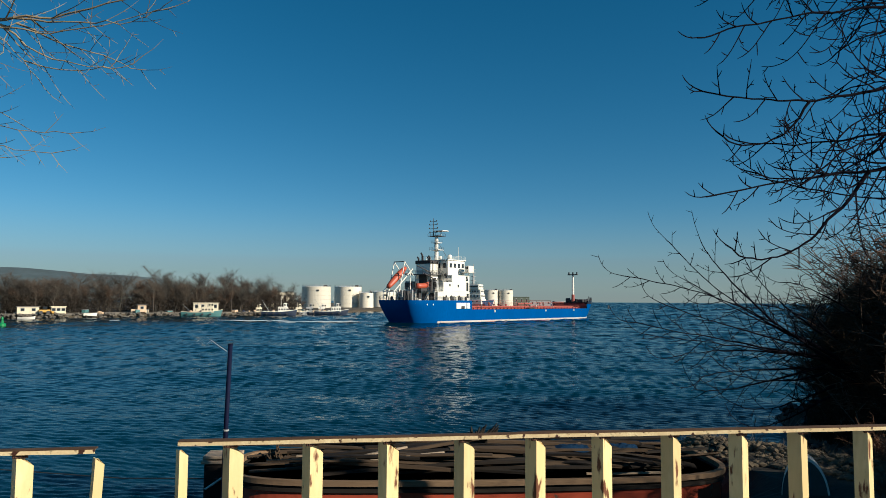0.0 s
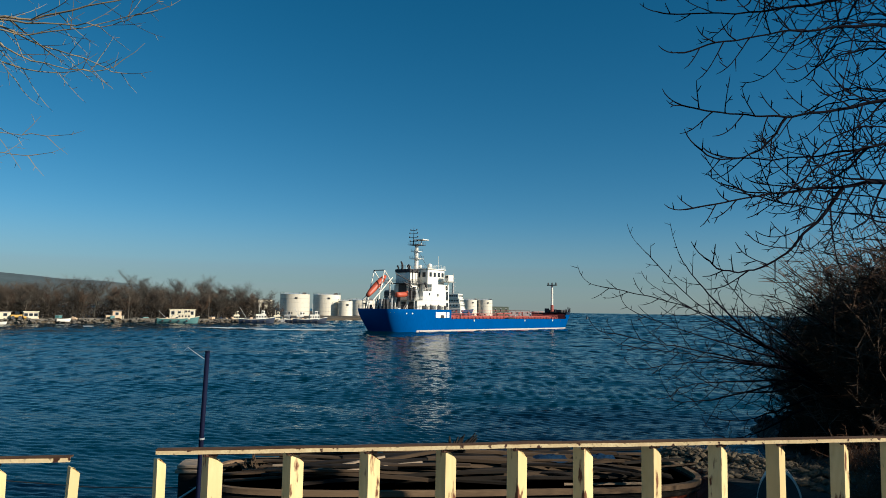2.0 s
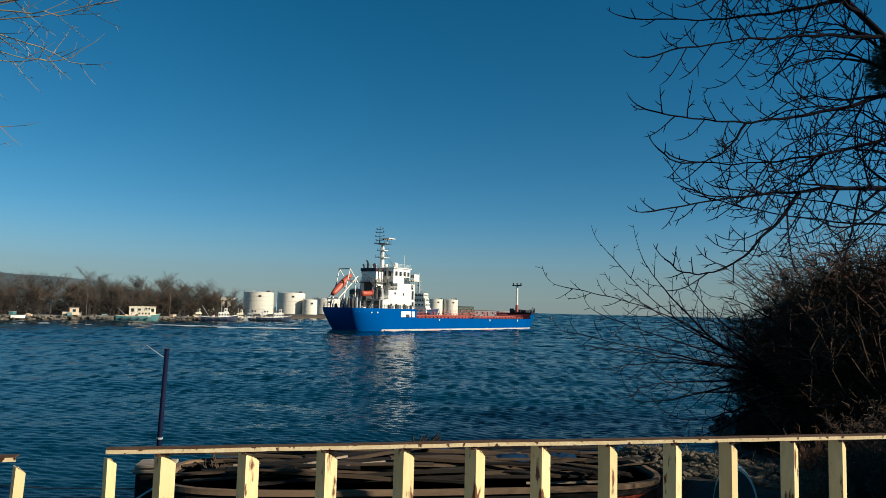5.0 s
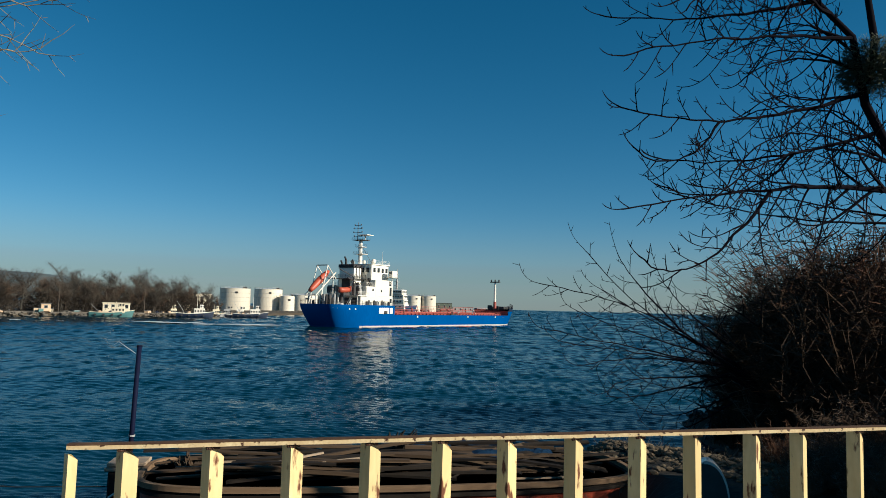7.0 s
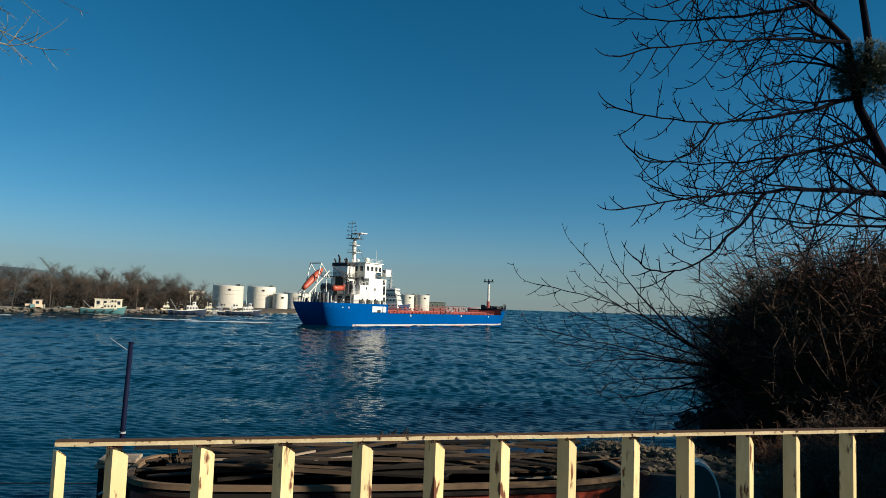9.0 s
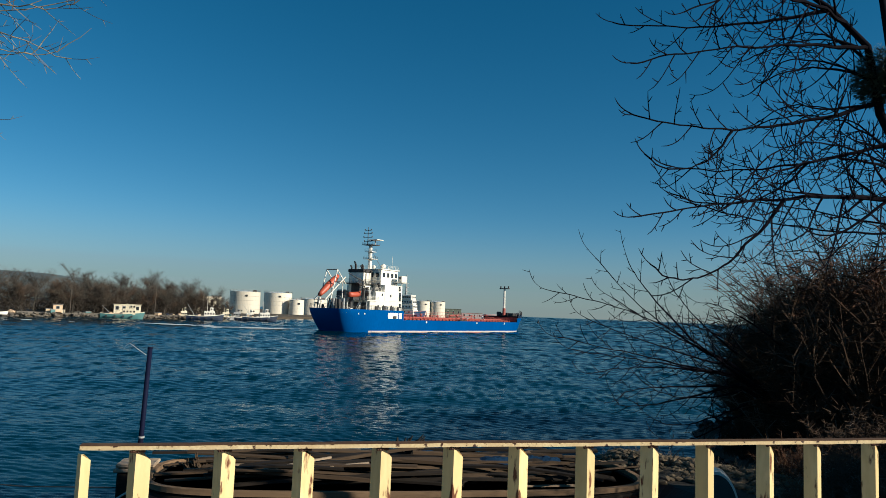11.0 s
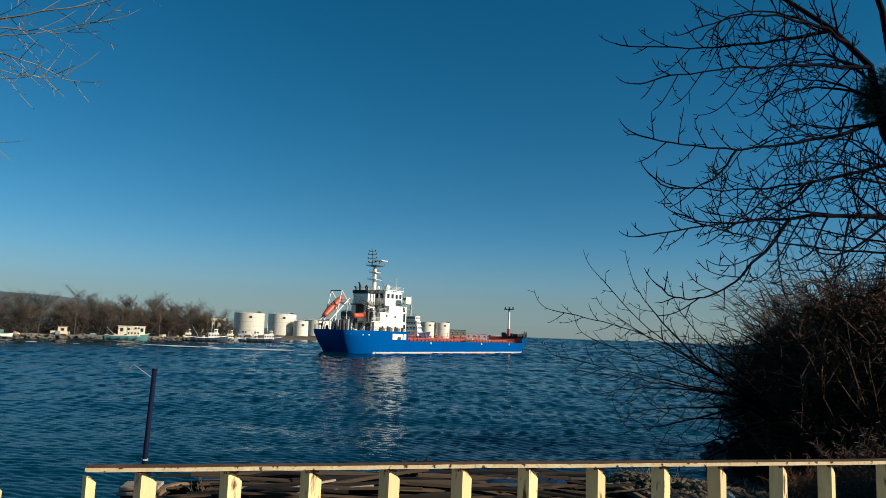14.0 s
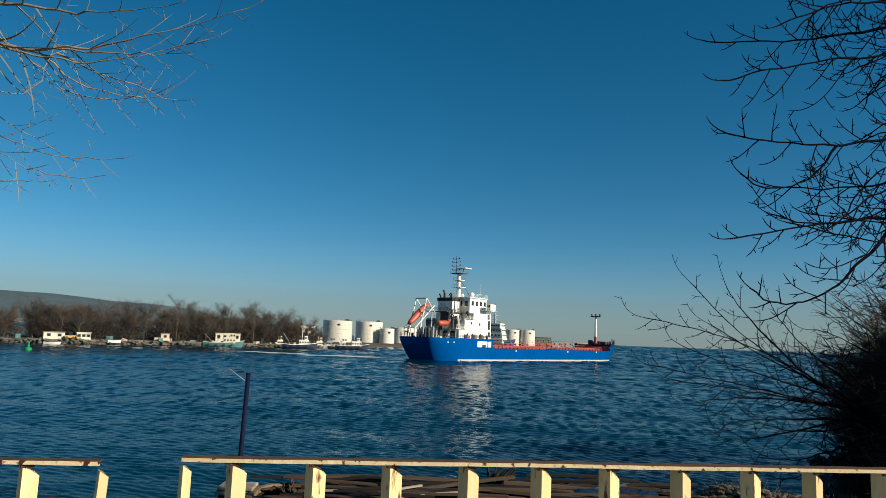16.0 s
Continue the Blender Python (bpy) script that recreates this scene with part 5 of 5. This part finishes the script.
# upturned dinghy on the bank
dg = thing("upturned_dinghy", pose(10.86, 18.0, near_height(10.85, 18.0) - 0.05, 0, 0, 60), "upturned dinghy, dark panel with a white rim", "boat")
DG_PANEL = mat("grey_green_panel", (0.06, 0.072, 0.066), (0.04, 0.05, 0.046), 0.7, scale=2, fine=12)
arch = [(0.56 * math.cos(a), 1.04 * math.sin(a)) for a in [math.pi * i / 20 for i in range(21)]]
part("transom", loft([[Vector((x, y * 0.97, z * 0.97)) for y, z in arch] for x in (0.02, 0.06)]), DG_PANEL, dg)
part("shell", loft([[Vector((0.06 + 2.9 * f, y * (1 - f ** 2.2), z * (1 - 0.5 * f ** 2))) for y, z in arch] for f in (0, 0.2, 0.4, 0.6, 0.8, 0.93)]), SHIP_WHITE, dg)
part("rim", loft([[Vector((x, y * k, z * k)) for x, k in ((0, 0.95), (0, 1.03), (0.08, 1.03), (0.08, 0.95))] for y, z in arch[9:]], cap=False), SHIP_WHITE, dg, "white rim")

mk = thing("marker_post", pose(14.9, 28.2, 0.6), "thin grey stake with a white top", "post")
part("stake", tube([(0, 0, -0.2), (0, 0, 0.55)], 0.02, 6), GREY_PAINT, mk)
part("white_top", tube([(0, 0, 0.5), (0, 0, 0.62), (0, 0, 0.80)], [0.06, 0.09, 0.02], 8), SHIP_WHITE, mk)


def shore_rocks():
    """Dark wet stones round the foot of the thicket."""
    bm = bmesh.new()
    rnd = random.Random(41)
    for i in range(260):
        x, y = rnd.uniform(14.2, 23), rnd.uniform(25.5, 36.5)
        z = near_height(x, y)
        if z < -0.5 or z > 0.9:
            continue
        made = bmesh.ops.create_icosphere(bm, subdivisions=1, radius=rnd.uniform(0.10, 0.26))["verts"]
        m = Matrix.Translation((x, y, z + 0.05)) @ Matrix.Rotation(rnd.uniform(0, 3), 4, "Z") @ Matrix.Diagonal((1.4, 1.0, 0.65, 1))
        for v in made:
            v.co = m @ (v.co * rnd.uniform(0.75, 1.2))
    return bm


tagged(part("shore_rocks", shore_rocks(), mat("wet_dark_rock", (0.05, 0.046, 0.04), (0.022, 0.021, 0.02), 0.6, scale=2, fine=12, bump=0.01)), "dark wet stones at the foot of the thicket", "stones", kind="stuff")

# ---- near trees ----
# silhouette darkness of shaded boughs put into the colour, well below real bark
DARK_BARK = mat("silhouette_dark_bark", (0.0045, 0.0045, 0.008), (0.008, 0.007, 0.010), 0.95, scale=3, fine=30, bump=0.004, spec=0.03)
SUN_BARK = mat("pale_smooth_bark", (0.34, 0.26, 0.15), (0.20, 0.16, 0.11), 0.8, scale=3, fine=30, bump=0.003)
BRAMBLE = mat("dark_bramble_stems", (0.085, 0.056, 0.036), (0.04, 0.027, 0.019), 0.85, scale=0.6, fine=6, spec=0.08)
BRAMBLE_RED = mat("reddish_bramble_tips", (0.16, 0.082, 0.045), (0.08, 0.042, 0.025), 0.85, scale=0.6, fine=6, spec=0.08)
BRAMBLE_PALE = mat("pale_dead_canes", (0.24, 0.19, 0.14), (0.15, 0.12, 0.09), 0.85, scale=0.6, fine=6)


def grow(bm, rnd, p, d, length, r, level, rise, droop=0.0, gap=0.16, thin=0.0035):
    """A shoot from p along d that sweeps upwards, with short straight spurs on alternate sides."""
    n = max(2, int(length / 0.10)) if level else 2
    pts, rad = [p.copy()], [r]
    side = 1 if rnd.random() < 0.5 else -1
    nxt = gap * rnd.uniform(0.4, 1.0)
    run = 0.0
    step = length / n
    bow = Vector((rnd.uniform(-0.5, 0.5), rnd.uniform(-0.5, 0.5), rnd.uniform(-0.25, 0.25))) if level else Vector((0, 0, 0))
    kink = 0.05 if level else 0.02
    for i in range(n):
        f = (i + 1) / n
        d = (d + bow * step * 0.6 + Vector((rnd.uniform(-kink, kink), rnd.uniform(-kink, kink), (rise * (f - droop) * step * 2.6 if level else 0.0) + rnd.uniform(-kink, kink)))).normalized()
        p = p + d * step
        pts.append(p.copy())
        rad.append(max(thin, r * (1 - 0.75 * f)))
        run += step
        if level > 0 and run > nxt and f < 0.99:
            run = 0.0
            nxt = gap * rnd.uniform(0.45, 1.3)
            side = -side
            lat = d.cross(Vector((0, 0.9, 0.4))).normalized()
            w = (d * rnd.uniform(0.35, 0.75) + lat * side * rnd.uniform(0.5, 0.9) + Vector((0, rnd.uniform(-0.5, 0.5), rnd.uniform(0.0, 0.25)))).normalized()
            L = length * rnd.uniform(0.18, 0.42) * (1.15 - 0.75 * f) if level > 1 else gap * rnd.uniform(0.15, 0.80)
            grow(bm, rnd, p, w, max(0.05, L), max(thin, r * 0.5 * (1.1 - 0.6 * f)), level - 1, rise, 0.15, gap * 0.8, thin)
    rad[-1] *= 0.45
    add_tube(bm, pts, rad, 5 if r > 0.02 else 3, caps=False)


def bough(bm, rnd, a, m, b, r, level=2, rise=1.15, gap=0.23, side_len=0.38, thin=0.0095, tip=0.0):
    """A main branch from a past m to b, tapering, with side branches along it."""
    a, m, b = Vector(a), Vector(m), Vector(b)
    c = 2 * m - (a + b) / 2
    L = (m - a).length + (b - m).length
    n = max(8, int(L / 0.14))
    pts, rad = [], []
    side, run, nxt = 1, 0.0, gap
    prev = a
    for i in range(n + 1):
        f = i / n
        p = a * (1 - f) ** 2 + c * (2 * f * (1 - f)) + b * f * f
        p += 0.05 * Vector((rough(f * 5, a.x, 2.0), rough(f * 5, a.z, 2.0, 3), rough(f * 5, b.z, 2.0, 7))) * (1 if 0 < i < n else 0)
        pts.append(p)
        rad.append(max(thin * 1.4, r * (1 - 0.92 * f ** 0.6)))
        run += (p - prev).length
        if i and run > nxt and f < 0.98:
            d = (p - prev).normalized()
            run, nxt, side = 0.0, gap * rnd.uniform(0.55, 1.5), -side
            lat = d.cross(Vector((0, 0.9, 0.45))).normalized()
            w = (d * rnd.uniform(0.5, 0.95) + lat * side * rnd.uniform(0.4, 0.8) + Vector((0, rnd.uniform(-0.6, 0.6), rnd.uniform(-0.35, 0.15)))).normalized()
            grow(bm, rnd, p, w, L * side_len * rnd.uniform(0.35, 1.0) * (1.15 - 0.95 * f) + 0.12, max(thin * 1.5, rad[-1] * 0.6), level, rise, 0.30, gap * 0.9, thin)
        prev = p
    if tip:                            # the end turns up
        grow(bm, rnd, b, (b - pts[-3]).normalized(), tip, rad[-1], 1, rise * 1.2, 0.0, gap, thin)
    add_tube(bm, pts, rad, 7, caps=False)
    return pts


rb = random.Random(77)
rtree = thing("bare_tree", pose(0, 0, 0), "large leafless tree with dark spreading boughs", "tree")
tr = bmesh.new()
add_tube(tr, [(13.6, 12.6, near_height(13.6, 12.6) - 0.3), (13.0, 12.4, 5.5), (12.2, 12.2, 8.0), (11.4, 12.0, 9.15), (10.75, 12, 10.25), (10.5, 12, 11.6), (9.65, 12, 12.3), (8.4, 12.3, 13.2), (7.0, 12.6, 14.2)], [0.26, 0.22, 0.16, 0.105, 0.085, 0.066, 0.052, 0.038, 0.018], 9)
add_tube(tr, [(10.85, 12, 10.7), (11.1, 12.1, 11.6), (11.0, 12.2, 12.9), (10.6, 12.4, 14.6)], [0.08, 0.075, 0.06, 0.03], 7)
add_tube(tr, [(12.9, 12.4, 6.0), (12.5, 12.3, 7.4), (12.0, 12.25, 8.3), (11.53, 12.2, 8.57)], [0.12, 0.10, 0.085, 0.075], 7)
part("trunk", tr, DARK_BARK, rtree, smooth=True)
BOUGHS = [
    ((10.68, 12, 10.45), (7.62, 11.6, 9.6), (5.03, 11, 9.5), 0.055), (0.56, (6.32, 11.3, 8.7), (5.32, 11, 8.81), 0.028),
    ((11.53, 12.2, 8.57), (8.43, 11.6, 8.35), (5.04, 10.8, 7.69), 0.075), (0.50, (6.77, 11.4, 6.88), (5.54, 11.2, 6.96), 0.04),
    ((11.07, 12, 9.71), (8.63, 12.4, 9.09), (6.62, 12.6, 9.02), 0.05), (0.36, (8.27, 12.6, 8.42), (6.72, 12.8, 8.52), 0.03),
    ((10.51, 12, 11.57), (7.83, 11.4, 11.11), (4.95, 10.8, 10.29), 0.05), ((9.75, 12, 12.3), (7.51, 12.4, 11.86), (5.47, 12.8, 11.88), 0.05)]
MORE = [
    ((10.62, 12, 10.9), (9.56, 12.6, 11.27), (8.66, 13, 10.83), 0.04), ((11.5, 12, 9.0), (8.84, 11.2, 9.02), (6.53, 10.4, 7.93), 0.04),
    ((10.0, 12, 12.04), (7.68, 11, 11.89), (5.7, 10.4, 11.09), 0.05), ((11.36, 12, 9.15), (10.37, 12.8, 10.32), (8.79, 13.4, 10.16), 0.035),
    ((12.2, 12.2, 8.0), (9.66, 12.6, 7.96), (7.14, 13, 8.41), 0.04), ((10.64, 12, 11.17), (10.11, 12.8, 12.01), (8.79, 13.4, 11.66), 0.03)]
last = None
for a, m, b, r in BOUGHS + MORE:
    bm = bmesh.new()
    if isinstance(a, float):          # forks from the bough before it
        bough(bm, rb, last[int(a * len(last))], m, b, r, tip=0.35)
    else:
        last = bough(bm, rb, a, m, b, r, tip=0.4)
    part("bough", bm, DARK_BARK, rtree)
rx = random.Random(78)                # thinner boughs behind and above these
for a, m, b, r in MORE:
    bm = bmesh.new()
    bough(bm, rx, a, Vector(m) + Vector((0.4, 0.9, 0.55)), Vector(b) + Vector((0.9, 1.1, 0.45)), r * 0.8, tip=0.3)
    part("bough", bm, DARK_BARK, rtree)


def mistletoe():
    bm = bmesh.new()
    rnd = random.Random(9)
    for i in range(9000):
        d = Vector((rnd.gauss(0, 1), rnd.gauss(0, 1), rnd.gauss(0, 1))).normalized()
        p = d * 0.62 * rnd.random() ** 0.45
        w = (d + Vector((rnd.uniform(-0.8, 0.8), rnd.uniform(-0.8, 0.8), rnd.uniform(-0.8, 0.8)))).normalized()
        s = w.orthogonal().normalized() * rnd.uniform(0.008, 0.018)
        q = p + w * rnd.uniform(0.06, 0.14)
        bm.faces.new([bm.verts.new(v) for v in (p - s * 0.4, p + s * 0.4, q + s, q - s)])
    return bm


MISTLE = mat("mistletoe_leaf", (0.055, 0.065, 0.025), (0.035, 0.042, 0.018), 0.6, scale=4)
ms = tagged(part("mistletoe", mistletoe(), MISTLE), "dark round clump of mistletoe on a bough", "mistletoe")
ms.location = (10.95, 12, 11.0)

ltree = thing("bare_tree", pose(0, 0, 0), "leafless tree with pale sunlit hanging branches", "tree")
tl = bmesh.new()
add_tube(tl, [(-9.2, 9.0, near_height(-9.2, 9.0) - 0.3), (-8.8, 8.8, 5.6), (-7.6, 8.5, 8.6), (-6.4, 8.3, 9.6), (-5.3, 8.2, 9.45)], [0.22, 0.18, 0.12, 0.07, 0.04], 9)
add_tube(tl, [(-7.6, 8.5, 8.6), (-6.6, 8.5, 9.0), (-5.5, 8.6, 8.6)], [0.08, 0.06, 0.03], 7)
add_tube(tl, [(-8.3, 8.7, 7.0), (-7.0, 8.9, 7.9), (-5.66, 9, 7.72)], [0.08, 0.05, 0.02], 7)
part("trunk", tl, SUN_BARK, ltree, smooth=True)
for i, (a, m, b) in enumerate((((-5.36, 8.2, 9.34), (-3.99, 8, 9.16), (-1.9, 7.6, 9.57)), ((-4.21, 8, 9.14), (-3.06, 7.8, 9.05), (-2.44, 7.6, 9.18)), ((-4.23, 8.1, 9.12), (-3.3, 8, 8.75), (-2.74, 8, 8.59)),
                               ((-5.24, 8.2, 9.49), (-4.51, 8.3, 9.01), (-4.04, 8.4, 8.47)), ((-4.17, 8.2, 8.72), (-3.44, 8.2, 8.64), (-3.12, 8.2, 8.83)), ((-5.51, 8.6, 8.56), (-5.01, 8.6, 8.41), (-4.29, 8.6, 8.02)),
                               ((-5.28, 8, 9.74), (-3.89, 7.6, 9.42), (-2.63, 7.2, 9.36)), ((-5.66, 9, 7.72), (-5.24, 9, 7.76), (-4.73, 9, 7.75)), ((-5.42, 8.4, 8.85), (-4.85, 8.6, 8.78), (-4.67, 8.8, 9.35)), ((-5.3, 8.2, 9.4), (-4.0, 8.0, 9.0), (-2.35, 7.7, 9.22)), ((-5.5, 8.6, 8.5), (-4.6, 8.5, 8.05), (-3.6, 8.4, 7.95)), ((-5.5, 8.6, 8.35), (-4.7, 8.5, 7.85), (-3.8, 8.4, 7.72)), ((-4.4, 8.1, 9.1), (-3.5, 8.0, 8.62), (-2.75, 7.9, 8.72)))):
    bm = bmesh.new()
    bough(bm, rb, a, m, b, [0.035, 0.014, 0.014, 0.018, 0.01, 0.012, 0.03, 0.01, 0.012, 0.022, 0.012, 0.010, 0.014][i], 1, 0.5, 0.17, 0.40, 0.0032, 0.3)
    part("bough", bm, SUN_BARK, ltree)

# ---- the thicket by the water ----
shrub = thing("shrub", pose(0, 0, 0), "dark leafless shrub leaning out over the water", "shrub")
for a, m, b in (((16.28, 26, 4.16), (12.77, 25.5, 6.2), (7.88, 25, 7.45)), ((15.85, 26, 4.6), (12.82, 25.6, 6.32), (9.65, 25.2, 8.78)), ((14.6, 25.8, 5.2), (12.4, 25.5, 7.4), (10.96, 25.2, 8.74)), ((16.4, 26, 3.9), (11.8, 25.6, 4.96), (8.25, 25, 5.75)),
                ((16.48, 26.2, 3.92), (13.04, 26, 4.43), (9.94, 25.6, 4.46)), ((16.98, 26.4, 3.45), (13.05, 26, 3.66), (10.99, 25.6, 3.66)), ((16.6, 26, 3.6), (12.8, 26, 2.99), (10.76, 25.6, 3.4)), ((18.8, 26.5, 5.2), (16.6, 26.2, 6.65), (14.59, 26, 7.28)),
                ((16.3, 26, 4.0), (12.4, 25.5, 4.7), (8.9, 25, 5.3)), ((16.1, 26, 4.3), (12.6, 25.7, 5.4), (9.4, 25.4, 6.5)), ((16.9, 26.3, 3.3), (14.1, 26, 3.3), (11.6, 25.5, 4.3)), ((17.2, 26.4, 2.8), (14.6, 26, 2.3), (12.4, 25.6, 2.7)),
                ((15.9, 26, 4.5), (13.3, 25.8, 5.9), (10.4, 25.3, 7.3)), ((16.6, 26.1, 4.8), (14.6, 25.9, 6.5), (12.9, 25.6, 8.0)), ((17.0, 26.4, 2.4), (14.8, 26.2, 1.7), (12.9, 25.8, 1.9)), ((17.4, 26.4, 4.6), (15.6, 26, 5.8), (13.6, 25.8, 6.4))):
    bm = bmesh.new()
    bough(bm, rb, a, Vector(m) + Vector((0, 0, -0.25)), Vector(b) + Vector((0.5, 0, -0.5)), 0.055, 1, 0.75, 0.40, 0.34, 0.012, 1.3)
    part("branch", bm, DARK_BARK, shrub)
for x, y, z in ((16.28, 26, 4.16), (15.85, 26, 4.6), (16.48, 26.2, 3.92), (16.98, 26.4, 3.45)):
    part("stem", tube([(20.0, 26.8, near_height(20.0, 26.8) - 0.2), (18.4, 26.5, 2.0 + (z - 2) * 0.5), (x, y, z)], [0.12, 0.10, 0.07], 6), DARK_BARK, shrub)


def bramble(seed, count, hmax, spread, stout=1.0):
    """A dome of thin canes from a broad base, leaning and crossing, with side twigs."""
    bm = bmesh.new()
    rnd = random.Random(seed)
    for i in range(count):
        a, r = rnd.uniform(0, 6.28), spread * rnd.random() ** 0.5
        p = Vector((math.cos(a) * r, math.sin(a) * r * 0.8, -0.2))
        h = hmax * (1 - 0.55 * (r / spread) ** 2.5) * rnd.uniform(0.40, 1.0)
        d = Vector((math.cos(a) * 0.10 + rnd.uniform(-0.3, 0.3), math.sin(a) * 0.10 + rnd.uniform(-0.3, 0.3), 1)).normalized()
        pts, n = [p], 5
        for k in range(n):
            d = (d + Vector((rnd.uniform(-0.36, 0.36), rnd.uniform(-0.36, 0.36), -0.03))).normalized()
            p = p + d * h / n
            pts.append(p)
        w = rnd.uniform(0.012, 0.028) * stout
        add_tube(bm, pts, [w * (1 - 0.72 * k / n) for k in range(n + 1)], 3, caps=False)
        for k in range(24):
            g = rnd.randrange(1, n)
            q = pts[g].lerp(pts[g + 1], rnd.random())
            e = Vector((rnd.gauss(0, 0.8), rnd.gauss(0, 0.8), rnd.uniform(-0.2, 1.0))).normalized() * rnd.uniform(0.25, 0.95)
            sd = e.orthogonal().normalized() * rnd.uniform(0.008, 0.017) * stout
            bm.faces.new([bm.verts.new(v) for v in (q - sd, q + sd, q + e + sd * 0.3, q + e - sd * 0.3)])
    return bm


BR = [mesh_of(bramble(1, 430, 8.0, 3.2, 1.6), "crown", BRAMBLE), mesh_of(bramble(2, 430, 7.5, 3.4, 1.6), "crown", BRAMBLE), mesh_of(bramble(3, 430, 8.4, 3.0, 1.5), "crown", BRAMBLE_RED)]
BR_LOW = [mesh_of(bramble(5 + k, 160, 8.0, 3.4, 3.2), "crown", m) for k, m in enumerate((BRAMBLE, BRAMBLE_RED, BRAMBLE))]
BR_PALE = mesh_of(bramble(4, 26, 7.0, 3.6, 1.5), "dead_cane_mass", BRAMBLE_PALE)
rg = random.Random(12)
# the three bushes nearer than y 12 are unseen, added to cast shade
for i, (x, y, s) in enumerate(((20.4, 26.5, 1.02), (23.2, 27.5, 1.14), (26.5, 27.5, 1.14), (18.9, 29.0, 0.66), (22.0, 30.5, 0.95), (21.2, 23.6, 0.47), (24.0, 24.0, 0.8), (27.5, 23.0, 0.9), (25, 31.5, 1.1), (18.6, 25.2, 0.5), (17.4, 18.2, 0.31), (15.6, 17.0, 0.27), (19.4, 19.4, 0.27), (16.4, 18.8, 0.20), (14.6, 16.0, 0.22), (21.0, 11.6, 0.8), (20.0, 8.6, 0.9), (24.5, 10.5, 1.0), (13.6, 15.4, 0.22), (21.5, 27.2, 1.02), (16.9, 26.6, 0.36), (15.6, 27.4, 0.22), (15.2, 20.4, 0.24), (14.8, 18.2, 0.27), (13.4, 16.6, 0.24), (12.9, 13.6, 0.2), (14.6, 14.6, 0.24), (16.2, 15.6, 0.3), (12.0, 15.9, 0.15), (17.6, 20.6, 0.36))):
    x, s = (x + 2.3, s * 1.28) if y > 22 else (x, s)
    t = thing("bramble_bush", pose(x, y, near_height(x, y), 0, 0, rg.uniform(0, 360)) @ Matrix.Diagonal((s, s, s, 1)), "dense dark leafless thicket bush on the bank" if i % 3 else "leafless thicket bush with reddish-brown twigs", "bush", "thicket bushes")
    for k, me in enumerate((BR[i % 3], BR[(i + 1) % 3]) if s > 0.55 else (BR_LOW[i % 3],)):
        o = new("crown", me)
        o.parent = t
        o.rotation_euler = (0, 0, 1.9 * k)
    o = new("dead_cane_mass", BR_PALE)
    o.parent = t
